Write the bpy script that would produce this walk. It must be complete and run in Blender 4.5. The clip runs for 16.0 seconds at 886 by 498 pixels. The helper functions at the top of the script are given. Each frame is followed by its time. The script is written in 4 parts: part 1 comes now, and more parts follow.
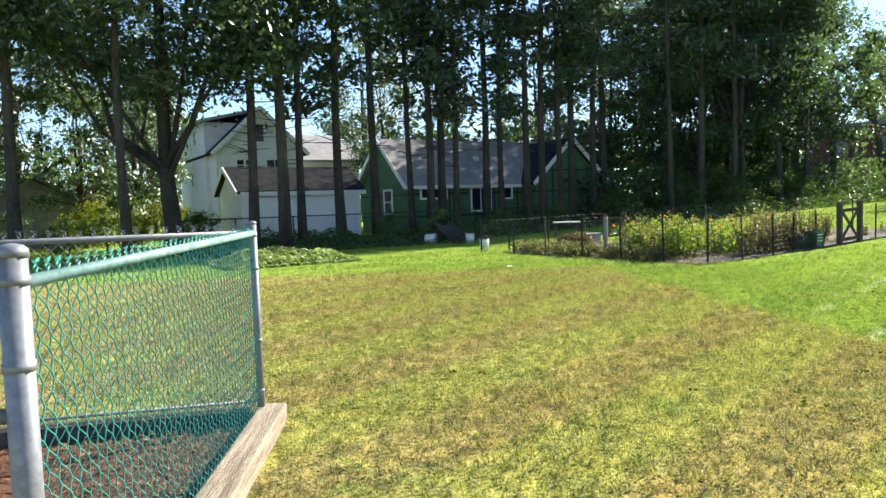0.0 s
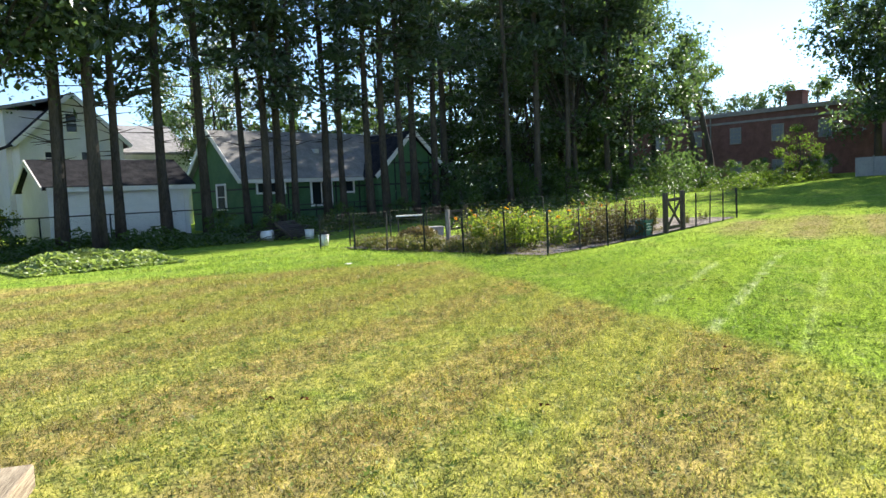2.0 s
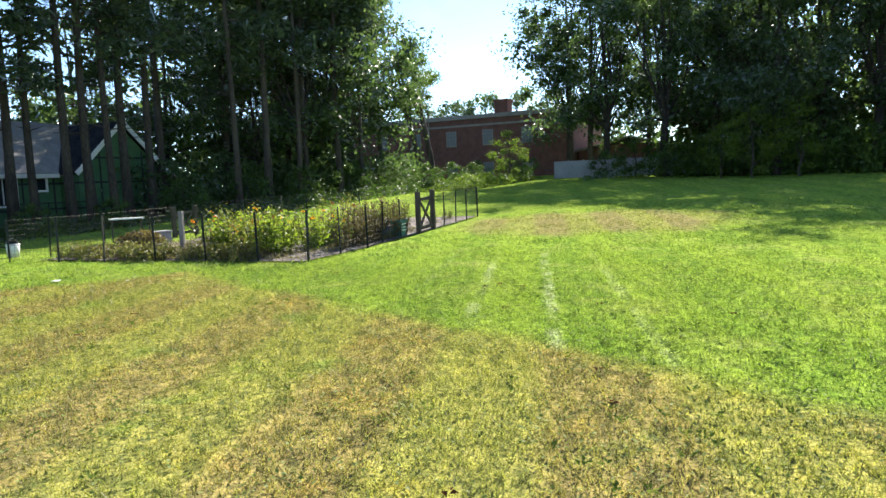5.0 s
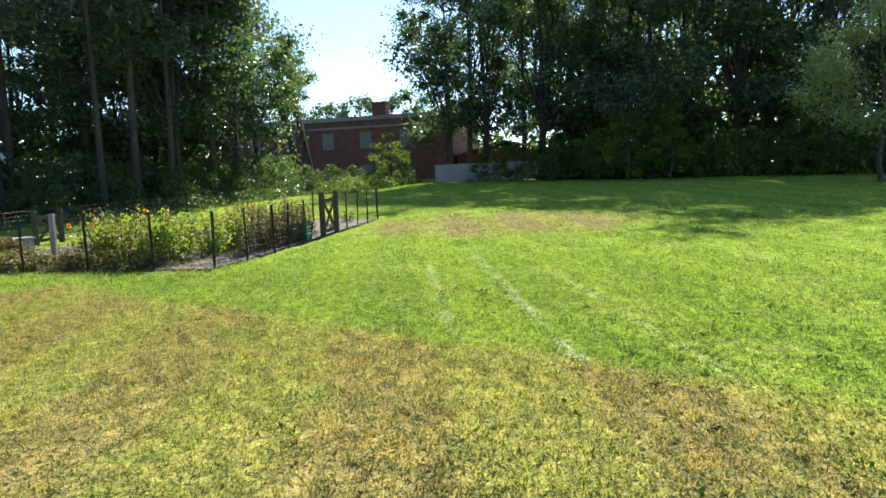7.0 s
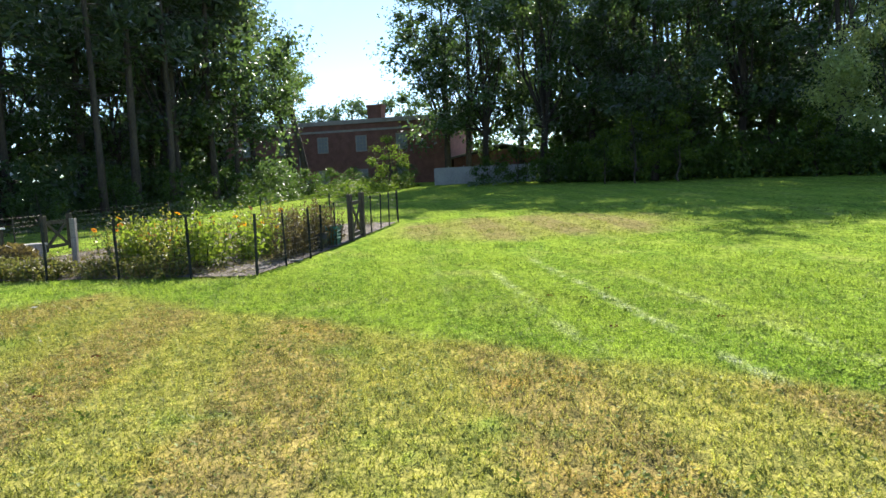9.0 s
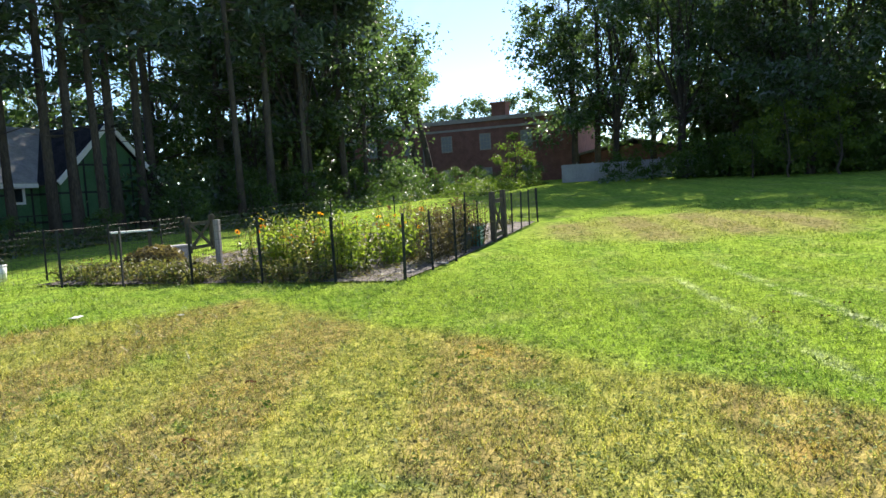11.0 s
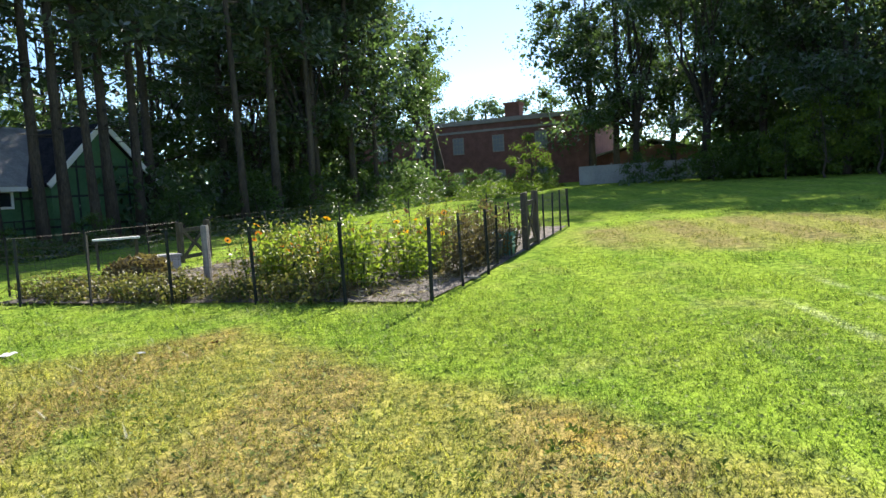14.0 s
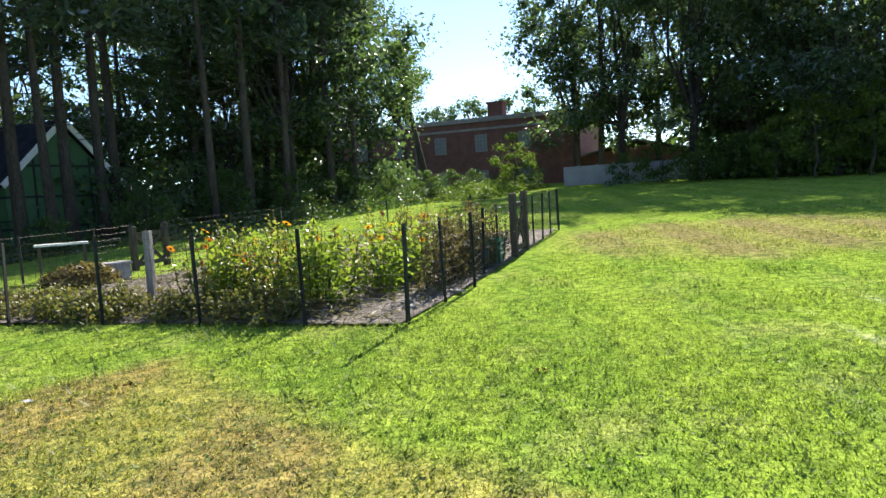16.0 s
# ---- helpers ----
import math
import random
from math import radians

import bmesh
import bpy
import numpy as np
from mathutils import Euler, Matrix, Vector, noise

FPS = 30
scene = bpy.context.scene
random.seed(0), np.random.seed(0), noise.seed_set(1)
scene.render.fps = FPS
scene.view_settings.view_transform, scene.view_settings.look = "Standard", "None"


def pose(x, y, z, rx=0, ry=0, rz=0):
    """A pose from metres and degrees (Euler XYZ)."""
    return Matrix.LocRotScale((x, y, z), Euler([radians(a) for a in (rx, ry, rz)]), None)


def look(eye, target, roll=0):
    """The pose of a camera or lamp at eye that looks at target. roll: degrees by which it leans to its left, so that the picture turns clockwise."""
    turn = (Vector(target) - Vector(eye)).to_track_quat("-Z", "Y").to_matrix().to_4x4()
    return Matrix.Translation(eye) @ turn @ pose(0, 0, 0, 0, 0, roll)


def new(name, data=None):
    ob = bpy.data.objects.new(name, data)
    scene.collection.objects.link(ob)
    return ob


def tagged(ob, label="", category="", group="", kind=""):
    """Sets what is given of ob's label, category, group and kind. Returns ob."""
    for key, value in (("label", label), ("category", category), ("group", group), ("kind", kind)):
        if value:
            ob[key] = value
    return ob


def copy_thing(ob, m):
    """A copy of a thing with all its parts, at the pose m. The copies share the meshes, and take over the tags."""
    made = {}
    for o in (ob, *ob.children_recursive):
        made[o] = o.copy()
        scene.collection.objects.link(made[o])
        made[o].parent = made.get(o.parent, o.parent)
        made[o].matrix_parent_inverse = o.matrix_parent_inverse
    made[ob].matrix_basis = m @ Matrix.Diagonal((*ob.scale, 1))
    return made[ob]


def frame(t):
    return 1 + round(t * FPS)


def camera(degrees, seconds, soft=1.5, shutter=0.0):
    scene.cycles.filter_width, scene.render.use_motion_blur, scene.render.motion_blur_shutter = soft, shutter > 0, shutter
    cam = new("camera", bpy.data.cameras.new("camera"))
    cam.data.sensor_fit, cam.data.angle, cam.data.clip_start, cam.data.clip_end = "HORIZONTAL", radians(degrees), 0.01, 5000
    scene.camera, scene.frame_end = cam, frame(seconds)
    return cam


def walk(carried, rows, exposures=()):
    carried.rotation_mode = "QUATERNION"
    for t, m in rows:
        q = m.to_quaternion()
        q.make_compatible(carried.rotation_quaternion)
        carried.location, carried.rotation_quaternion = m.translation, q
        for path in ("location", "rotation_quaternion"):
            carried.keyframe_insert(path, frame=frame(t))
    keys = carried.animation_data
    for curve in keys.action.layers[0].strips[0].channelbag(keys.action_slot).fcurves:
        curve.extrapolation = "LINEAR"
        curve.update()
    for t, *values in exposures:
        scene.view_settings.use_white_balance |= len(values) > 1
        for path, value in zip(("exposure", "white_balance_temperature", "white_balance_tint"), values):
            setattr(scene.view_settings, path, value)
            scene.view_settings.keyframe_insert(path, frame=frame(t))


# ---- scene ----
cam = camera(63.7, 16.0)
METRES, EYE, TILT, LEAN, TURN = 10.7, 1.5, -7.99, -2.075, -30.3
EXPOSURE = 1.52
ROWS = [
    (0.0, 0.0, 0.0, 0.0, 0.32, 4.52, 4.01),
    (0.5, 0.003, 0.0136, 0.0005, -3.6, 4.15, 4.8),
    (1.0, 0.0042, 0.0373, 0.0044, -8.38, 3.42, 5.49),
    (1.5, 0.0158, 0.0609, 0.0072, -11.03, 3.07, 6.11),
    (2.0, 0.0233, 0.0828, 0.0092, -11.9, 2.93, 6.31),
    (2.5, 0.0195, 0.1119, 0.0128, -12.38, 2.8, 6.17),
    (3.0, 0.0167, 0.137, 0.0157, -13.78, 2.69, 6.32),
    (3.5, 0.0193, 0.1705, 0.0205, -18.01, 2.08, 6.96),
    (4.0, 0.0138, 0.1971, 0.0242, -23.73, 1.51, 7.57),
    (4.5, 0.0094, 0.2258, 0.0301, -30.6, 0.51, 8.21),
    (5.0, 0.0085, 0.2543, 0.0315, -34.33, 0.04, 8.63),
    (7.5, -0.0181, 0.4232, 0.0462, -46.16, -1.37, 9.55),
    (8.0, -0.0237, 0.4563, 0.0494, -46.51, -1.36, 9.67),
    (8.5, -0.0298, 0.4897, 0.056, -46.73, -1.35, 9.75),
    (9.0, -0.0392, 0.5207, 0.06, -46.2, -1.11, 9.78),
    (9.5, -0.0377, 0.549, 0.0625, -43.46, -0.63, 9.92),
    (10.0, -0.0274, 0.5803, 0.0692, -38.95, -0.04, 9.81),
    (12.5, 0.0379, 0.7393, 0.0806, -35.77, 0.67, 9.84),
    (13.0, 0.0548, 0.7683, 0.0848, -35.43, 0.85, 9.85),
    (13.5, 0.0691, 0.7956, 0.0891, -35.32, 0.94, 9.81),
    (14.0, 0.0904, 0.8206, 0.0912, -35.92, 0.88, 9.94),
    (14.5, 0.1099, 0.8461, 0.0939, -36.34, 0.82, 9.98),
    (15.0, 0.1291, 0.8725, 0.0975, -36.69, 0.77, 10.01),
    (15.5, 0.1522, 0.8971, 0.1002, -37.05, 0.74, 10.03),
    (16.0, 0.1721, 0.9237, 0.1025, -37.36, 0.71, 10.04),
]
walk(cam, [(t, pose(0, 0, EYE, TILT, LEAN, TURN) @ pose(METRES * x, METRES * y, METRES * z, 90 + pitch, roll, yaw)) for t, x, y, z, yaw, pitch, roll in ROWS],
     exposures=[(0.0, EXPOSURE), (4.0, EXPOSURE), (7.5, EXPOSURE - 0.16), (16.0, EXPOSURE - 0.16)])

# ---- light ----
SUN_EL, SUN_ROT = radians(31), radians(83.5)
world = bpy.data.worlds.new("sky")
scene.world = world
world.use_nodes = True
wn = world.node_tree.nodes
sky = wn.new("ShaderNodeTexSky")
sky.sky_type, sky.sun_disc = "NISHITA", False
sky.sun_elevation, sky.sun_rotation = SUN_EL, SUN_ROT
sky.dust_density, sky.air_density, sky.ozone_density = 0.05, 0.75, 3.0
wn["Background"].inputs["Strength"].default_value = 0.105
# thin small clouds
wl = world.node_tree.links
cloud, spread, veil = wn.new("ShaderNodeTexNoise"), wn.new("ShaderNodeMapRange"), wn.new("ShaderNodeMix")
cloud.inputs["Scale"].default_value, cloud.inputs["Detail"].default_value = 5.5, 6.0
spread.inputs["From Min"].default_value, spread.inputs["From Max"].default_value, spread.inputs["To Max"].default_value = 0.56, 0.72, 0.6
veil.data_type = "RGBA"
veil.inputs[7].default_value = (3.6, 3.7, 3.85, 1)
wl.new(wn.new("ShaderNodeTexCoord").outputs["Generated"], cloud.inputs["Vector"])
wl.new(cloud.outputs["Fac"], spread.inputs["Value"])
wl.new(spread.outputs[0], veil.inputs[0])
wl.new(sky.outputs[0], veil.inputs[6])
wl.new(veil.outputs[2], wn["Background"].inputs["Color"])
sun_data = bpy.data.lights.new("sun", "SUN")
sun_data.energy, sun_data.angle, sun_data.color = 5.0, radians(0.5), (1.0, 0.93, 0.82)
sun = new("sun", sun_data)
SUN_DIR = Vector((math.sin(SUN_ROT) * math.cos(SUN_EL), math.cos(SUN_ROT) * math.cos(SUN_EL), math.sin(SUN_EL)))
sun.matrix_world = look(SUN_DIR * 100, (0, 0, 0))

rng = np.random.default_rng(7)


# ---- materials ----
class Nodes:
    """Short hand for one node material."""

    def __init__(self, name):
        self.mat = bpy.data.materials.new(name)
        self.mat.use_nodes = True
        self.tree = self.mat.node_tree
        self.tree.nodes.clear()
        self.out = self.tree.nodes.new("ShaderNodeOutputMaterial")

    def n(self, kind, **put):
        node = self.tree.nodes.new(kind)
        for key, value in put.items():
            node.inputs[key.replace("_", " ")].default_value = value
        return node

    def link(self, a, b):
        self.tree.links.new(a, b)

    def pos(self):
        return self.tree.nodes.new("ShaderNodeNewGeometry").outputs["Position"]

    def noise(self, scale, detail=4, rough=0.6, vec=None, stretch=None):
        node = self.n("ShaderNodeTexNoise", Scale=scale, Detail=detail, Roughness=rough)
        vec = vec or self.pos()
        if stretch:
            m = self.n("ShaderNodeMapping")
            m.inputs["Scale"].default_value = stretch
            self.link(vec, m.inputs["Vector"])
            vec = m.outputs[0]
        self.link(vec, node.inputs["Vector"])
        return node.outputs["Fac"]

    def m(self, op, a, b=None, c=None, clamp=False):
        node = self.tree.nodes.new("ShaderNodeMath")
        node.operation, node.use_clamp = op, clamp
        for i, v in enumerate((a, b, c)):
            if v is None:
                continue
            if isinstance(v, (int, float)):
                node.inputs[i].default_value = v
            else:
                self.link(v, node.inputs[i])
        return node.outputs[0]

    def ramp(self, fac, lo, hi):
        node = self.tree.nodes.new("ShaderNodeMapRange")
        node.interpolation_type = "SMOOTHSTEP"
        node.inputs["From Min"].default_value, node.inputs["From Max"].default_value = lo, hi
        self.link(fac, node.inputs["Value"])
        return node.outputs[0]

    def mix(self, fac, a, b, blend="MIX"):
        node = self.tree.nodes.new("ShaderNodeMix")
        node.data_type, node.blend_type = "RGBA", blend
        for sock, v in ((node.inputs[0], fac), (node.inputs[6], a), (node.inputs[7], b)):
            if isinstance(v, (int, float)):
                sock.default_value = v
            elif isinstance(v, tuple):
                sock.default_value = (*v, 1)
            else:
                self.link(v, sock)
        return node.outputs[2]

    def rand(self):
        return self.tree.nodes.new("ShaderNodeObjectInfo").outputs["Random"]

    def surface(self, colour, rough=0.8, metal=0.0, bump=None, strength=0.3, dist=0.02, spec=0.3):
        b = self.n("ShaderNodeBsdfPrincipled")
        for sock, v in ((b.inputs["Base Color"], colour), (b.inputs["Roughness"], rough), (b.inputs["Metallic"], metal)):
            if isinstance(v, tuple):
                sock.default_value = (*v, 1)
            elif isinstance(v, (int, float)):
                sock.default_value = v
            else:
                self.link(v, sock)
        b.inputs["Specular IOR Level"].default_value = spec
        if bump is not None:
            k = self.n("ShaderNodeBump", Strength=strength, Distance=dist)
            self.link(bump, k.inputs["Height"])
            self.link(k.outputs[0], b.inputs["Normal"])
        self.link(b.outputs[0], self.out.inputs[0])
        return self.mat


def plain(name, a, b, scale=3.0, rough=0.8, metal=0.0, strength=0.25, dist=0.01, stretch=None, spec=0.3):
    """Two tones mixed by coarse and fine noise, with relief."""
    g = Nodes(name)
    vec = g.tree.nodes.new("ShaderNodeTexCoord").outputs["Object"]
    coarse, fine = g.noise(scale, 5, 0.65, vec, stretch), g.noise(scale * 9, 4, 0.6, vec, stretch)
    f = g.ramp(g.m("MULTIPLY_ADD", fine, 0.45, g.m("MULTIPLY", coarse, 0.6)), 0.38, 0.68)
    return g.surface(g.mix(f, a, b), rough, metal, fine, strength, dist, spec)


def leaf(name, dark, light, through_=0.4, scale=0.6, gloss=0.05):
    """Foliage that lets light through."""
    g = Nodes(name)
    f = g.ramp(g.m("ADD", g.m("MULTIPLY", g.noise(scale, 3), 0.6), g.m("MULTIPLY", g.noise(scale * 14, 2), 0.5)), 0.35, 0.75)
    tone = g.mix(f, dark, light)
    tone = g.mix(g.m("MULTIPLY", g.rand(), 0.35), tone, tuple(c * 0.55 for c in dark))
    d, t, s = g.n("ShaderNodeBsdfDiffuse"), g.n("ShaderNodeBsdfTranslucent"), g.n("ShaderNodeBsdfGlossy", Roughness=0.5)
    s.inputs["Color"].default_value = (0.8, 0.8, 0.8, 1)
    bright = g.mix(1.0, tone, (1.3, 1.4, 0.75), "MULTIPLY")
    g.link(tone, d.inputs["Color"])
    g.link(bright, t.inputs["Color"])
    a, b = g.n("ShaderNodeMixShader"), g.n("ShaderNodeMixShader")
    a.inputs[0].default_value = through_
    fr = g.n("ShaderNodeFresnel", IOR=1.35)
    g.link(g.m("MULTIPLY", fr.outputs[0], gloss), b.inputs[0])
    g.link(d.outputs[0], a.inputs[1])
    g.link(t.outputs[0], a.inputs[2])
    g.link(a.outputs[0], b.inputs[1])
    g.link(s.outputs[0], b.inputs[2])
    g.link(b.outputs[0], g.out.inputs[0])
    return g.mat


def lawn(name, blade=False):
    """Mown lawn: green, with a dry yellow-brown area, tan patches and pale lines of clippings."""
    g = Nodes(name)
    p = g.pos()
    sep = g.tree.nodes.new("ShaderNodeSeparateXYZ")
    g.link(p, sep.inputs[0])
    x, y = sep.outputs[0], sep.outputs[1]
    wob = g.m("MULTIPLY_ADD", g.noise(0.55, 5, 0.65), 5.0, -2.5)
    d1 = g.m("ADD", g.m("MULTIPLY", g.m("SUBTRACT", x, 6.3), 0.898), g.m("MULTIPLY", g.m("SUBTRACT", y, 1.8), -0.44))
    d2 = g.m("ADD", g.m("SUBTRACT", y, 14.9), g.m("MULTIPLY", g.m("SUBTRACT", x, 7.0), 0.62))
    dry = g.ramp(g.m("ADD", g.m("MAXIMUM", d1, d2), g.m("MULTIPLY", wob, 0.28)), 0.22, -0.32)
    ex = g.m("DIVIDE", g.m("SUBTRACT", x, 22.3), 4.2)
    ey = g.m("DIVIDE", g.m("SUBTRACT", y, 7.0), 4.6)
    far = g.m("ADD", g.m("MULTIPLY", ex, ex), g.m("MULTIPLY", ey, ey))
    far = g.ramp(g.m("ADD", far, g.m("MULTIPLY", wob, 0.35)), 1.2, 0.2)
    fine = g.noise(26.0, 4, 0.7)
    mid = g.noise(3.2, 5, 0.7)
    patch = g.noise(0.9, 4, 0.65)
    green = g.mix(g.ramp(mid, 0.3, 0.7), (0.15, 0.25, 0.035), (0.26, 0.36, 0.055))
    green = g.mix(g.ramp(patch, 0.48, 0.72), green, (0.29, 0.34, 0.085))
    dryc = g.mix(g.ramp(mid, 0.32, 0.66), (0.225, 0.18, 0.07), (0.38, 0.31, 0.105))
    dryc = g.mix(g.m("MULTIPLY", g.ramp(g.noise(1.3, 5, 0.7), 0.54, 0.72), 0.7), dryc, (0.40, 0.275, 0.07))
    dryc = g.mix(g.ramp(patch, 0.56, 0.74), dryc, (0.19, 0.25, 0.06))
    dryc = g.mix(g.ramp(g.noise(2.3, 6, 0.8), 0.6, 0.78), dryc, (0.17, 0.13, 0.06))
    tone = g.mix(dry, green, dryc)
    tone = g.mix(g.m("MULTIPLY", far, 0.9), tone, (0.27, 0.22, 0.10))
    # lines of dry clippings, along the mowing direction
    s = g.m("ADD", g.m("MULTIPLY", x, -0.3), g.m("MULTIPLY", y, 0.954))
    s = g.m("ADD", s, g.m("MULTIPLY", wob, 0.04))
    line = g.m("ABSOLUTE", g.m("SUBTRACT", g.m("FRACT", g.m("ADD", g.m("DIVIDE", g.m("SUBTRACT", s, 2.51), 0.89), 10.5)), 0.5))
    line = g.m("MULTIPLY", g.ramp(line, 0.13, 0.02), g.ramp(g.noise(0.8, 6, 0.8), 0.42, 0.58))
    line = g.m("MULTIPLY", line, g.ramp(g.m("ABSOLUTE", g.m("SUBTRACT", s, 2.0)), 1.5, 1.0))
    line = g.m("MULTIPLY", g.m("MULTIPLY", line, g.m("SUBTRACT", 1.0, dry)), g.ramp(x, 17.0, 12.0))
    tone = g.mix(g.m("MULTIPLY", line, 0.75), tone, (0.5, 0.52, 0.33))
    # alternate mowing bands, slightly lighter and darker
    band = g.ramp(g.m("SINE", g.m("MULTIPLY", s, 3.53)), -0.5, 0.5)
    tone = g.mix(g.m("MULTIPLY", band, 0.3), tone, (0.34, 0.43, 0.06))
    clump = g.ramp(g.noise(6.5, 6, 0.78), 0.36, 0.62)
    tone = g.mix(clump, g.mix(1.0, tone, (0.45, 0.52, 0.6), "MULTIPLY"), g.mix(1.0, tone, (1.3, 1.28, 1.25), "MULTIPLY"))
    if blade:
        tone = g.mix(1.0, tone, (0.79, 0.79, 0.83), "MULTIPLY")
        tone = g.mix(g.m("MULTIPLY", g.ramp(g.noise(75.0, 2), 0.45, 0.75), 0.6), tone, (0.60, 0.62, 0.30))
        # highlights and shade among the blades, split by noise, painted into their tone
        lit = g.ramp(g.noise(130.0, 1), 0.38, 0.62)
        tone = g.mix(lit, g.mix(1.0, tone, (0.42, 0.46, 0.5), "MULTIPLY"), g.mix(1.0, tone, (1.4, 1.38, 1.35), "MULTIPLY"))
        d, t = g.n("ShaderNodeBsdfDiffuse"), g.n("ShaderNodeBsdfTranslucent")
        g.link(tone, d.inputs["Color"])
        g.link(g.mix(1.0, tone, (1.2, 1.3, 0.7), "MULTIPLY"), t.inputs["Color"])
        a = g.n("ShaderNodeMixShader")
        a.inputs[0].default_value = 0.45
        g.link(d.outputs[0], a.inputs[1])
        g.link(t.outputs[0], a.inputs[2])
        s_, b_ = g.n("ShaderNodeBsdfGlossy", Roughness=0.65), g.n("ShaderNodeMixShader")
        fr = g.n("ShaderNodeFresnel", IOR=1.4)
        g.link(g.m("MULTIPLY", fr.outputs[0], 0.05), b_.inputs[0])
        g.link(a.outputs[0], b_.inputs[1])
        g.link(s_.outputs[0], b_.inputs[2])
        g.link(b_.outputs[0], g.out.inputs[0])
        return g.mat
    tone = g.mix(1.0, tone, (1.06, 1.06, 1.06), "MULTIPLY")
    tone = g.mix(g.ramp(fine, 0.5, 0.3), tone, g.mix(1.0, tone, (0.5, 0.55, 0.5), "MULTIPLY"))
    return g.surface(tone, 0.85, 0, g.m("ADD", fine, mid), 0.7, 0.05, 0.0)


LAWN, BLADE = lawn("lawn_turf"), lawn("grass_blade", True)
LEAF_TREE = leaf("leaf_tree", (0.05, 0.085, 0.045), (0.12, 0.18, 0.075), 0.5, gloss=0.22)
LEAF_LIGHT = leaf("leaf_light", (0.08, 0.13, 0.03), (0.19, 0.26, 0.05), 0.5)
LEAF_PINE = leaf("leaf_needles", (0.05, 0.078, 0.05), (0.105, 0.145, 0.08), 0.45, gloss=0.22)
LEAF_SHRUB = leaf("leaf_shrub", (0.045, 0.085, 0.025), (0.12, 0.19, 0.05), 0.45, gloss=0.1)
LEAF_SUN = leaf("leaf_sunflower", (0.12, 0.19, 0.03), (0.32, 0.38, 0.07), 0.55, 2.0)
LEAF_GOLD = leaf("leaf_golden", (0.16, 0.19, 0.02), (0.32, 0.33, 0.04), 0.45)
LEAF_DULL = leaf("leaf_dull", (0.10, 0.11, 0.04), (0.26, 0.24, 0.09), 0.4, 2.5)
LEAF_DRY = leaf("leaf_dry", (0.08, 0.06, 0.04), (0.20, 0.16, 0.08), 0.4, 3.0)
CHIP = leaf("wood_chip", (0.13, 0.055, 0.03), (0.46, 0.25, 0.14), 0.1, 12.0, 0.0)
LEAF_PALE = leaf("leaf_variegated", (0.14, 0.22, 0.05), (0.46, 0.52, 0.24), 0.4, 3.0)
PETAL = leaf("petal_yellow", (0.75, 0.33, 0.02), (0.85, 0.5, 0.04), 0.4, 4.0)
PETAL_RUST = leaf("petal_rust", (0.36, 0.10, 0.02), (0.66, 0.30, 0.04), 0.4, 4.0)
BARK = plain("bark", (0.04, 0.034, 0.029), (0.105, 0.088, 0.072), 2.5, 0.95, 0, 0.9, 0.06, (1, 1, 0.25))
BARK_DARK = plain("bark_dark", (0.035, 0.03, 0.026), (0.08, 0.067, 0.056), 2.5, 0.95, 0, 0.9, 0.06, (1, 1, 0.3))
STEEL = plain("galvanised_steel", (0.17, 0.18, 0.195), (0.26, 0.275, 0.29), 5, 0.55, 0.4, 0.1, 0.002)
VINYL = plain("green_vinyl", (0.015, 0.20, 0.15), (0.04, 0.33, 0.26), 8, 0.35, 0, 0.05, 0.001, spec=0.5)
PALE_VINYL = plain("faded_green_vinyl", (0.10, 0.24, 0.21), (0.26, 0.40, 0.37), 9, 0.5, 0, 0.1, 0.001)
SAWN = plain("weathered_timber", (0.15, 0.11, 0.075), (0.46, 0.38, 0.27), 2.0, 0.9, 0, 0.7, 0.012, (0.5, 9, 9))
GREYWOOD = plain("grey_wood", (0.14, 0.13, 0.12), (0.33, 0.31, 0.28), 3, 0.9, 0, 0.5, 0.006, (6, 6, 0.8))
DARKWOOD = plain("dark_wood", (0.035, 0.028, 0.024), (0.10, 0.085, 0.07), 3, 0.9, 0, 0.5, 0.006, (6, 6, 0.8))
CHIPS = plain("wood_chips", (0.10, 0.048, 0.028), (0.36, 0.18, 0.10), 14, 0.95, 0, 1.0, 0.04)
SOIL = plain("garden_soil", (0.04, 0.031, 0.025), (0.25, 0.21, 0.175), 1.8, 0.95, 0, 1.0, 0.05)
POSTGREEN = plain("dark_post_paint", (0.012, 0.016, 0.014), (0.035, 0.04, 0.036), 5, 0.6, 0.2)
RUST = plain("rusty_wire", (0.05, 0.045, 0.04), (0.12, 0.10, 0.09), 6, 0.6, 0.5)
WHITE = plain("white_siding", (0.70, 0.71, 0.72), (0.80, 0.81, 0.82), 1.2, 0.7, 0, 0.1)
TRIM = plain("white_trim", (0.74, 0.74, 0.73), (0.82, 0.82, 0.81), 3, 0.6, 0, 0.1)
SHINGLE = plain("grey_shingle", (0.25, 0.245, 0.245), (0.38, 0.37, 0.365), 2.2, 0.95, 0, 0.6, 0.02, spec=0.02)
SHINGLE_DARK = plain("dark_shingle", (0.018, 0.018, 0.021), (0.045, 0.045, 0.05), 2.2, 0.95, 0, 0.6, 0.02, spec=0.02)
SHINGLE_BROWN = plain("brown_shingle", (0.17, 0.16, 0.15), (0.28, 0.265, 0.25), 2.2, 0.95, 0, 0.6, 0.02, spec=0.02)
SHEATH = plain("green_sheathing", (0.055, 0.13, 0.06), (0.085, 0.18, 0.085), 1.5, 0.7, 0, 0.1)
TAPE = plain("black_seam_tape", (0.015, 0.018, 0.018), (0.03, 0.033, 0.033), 4, 0.5)
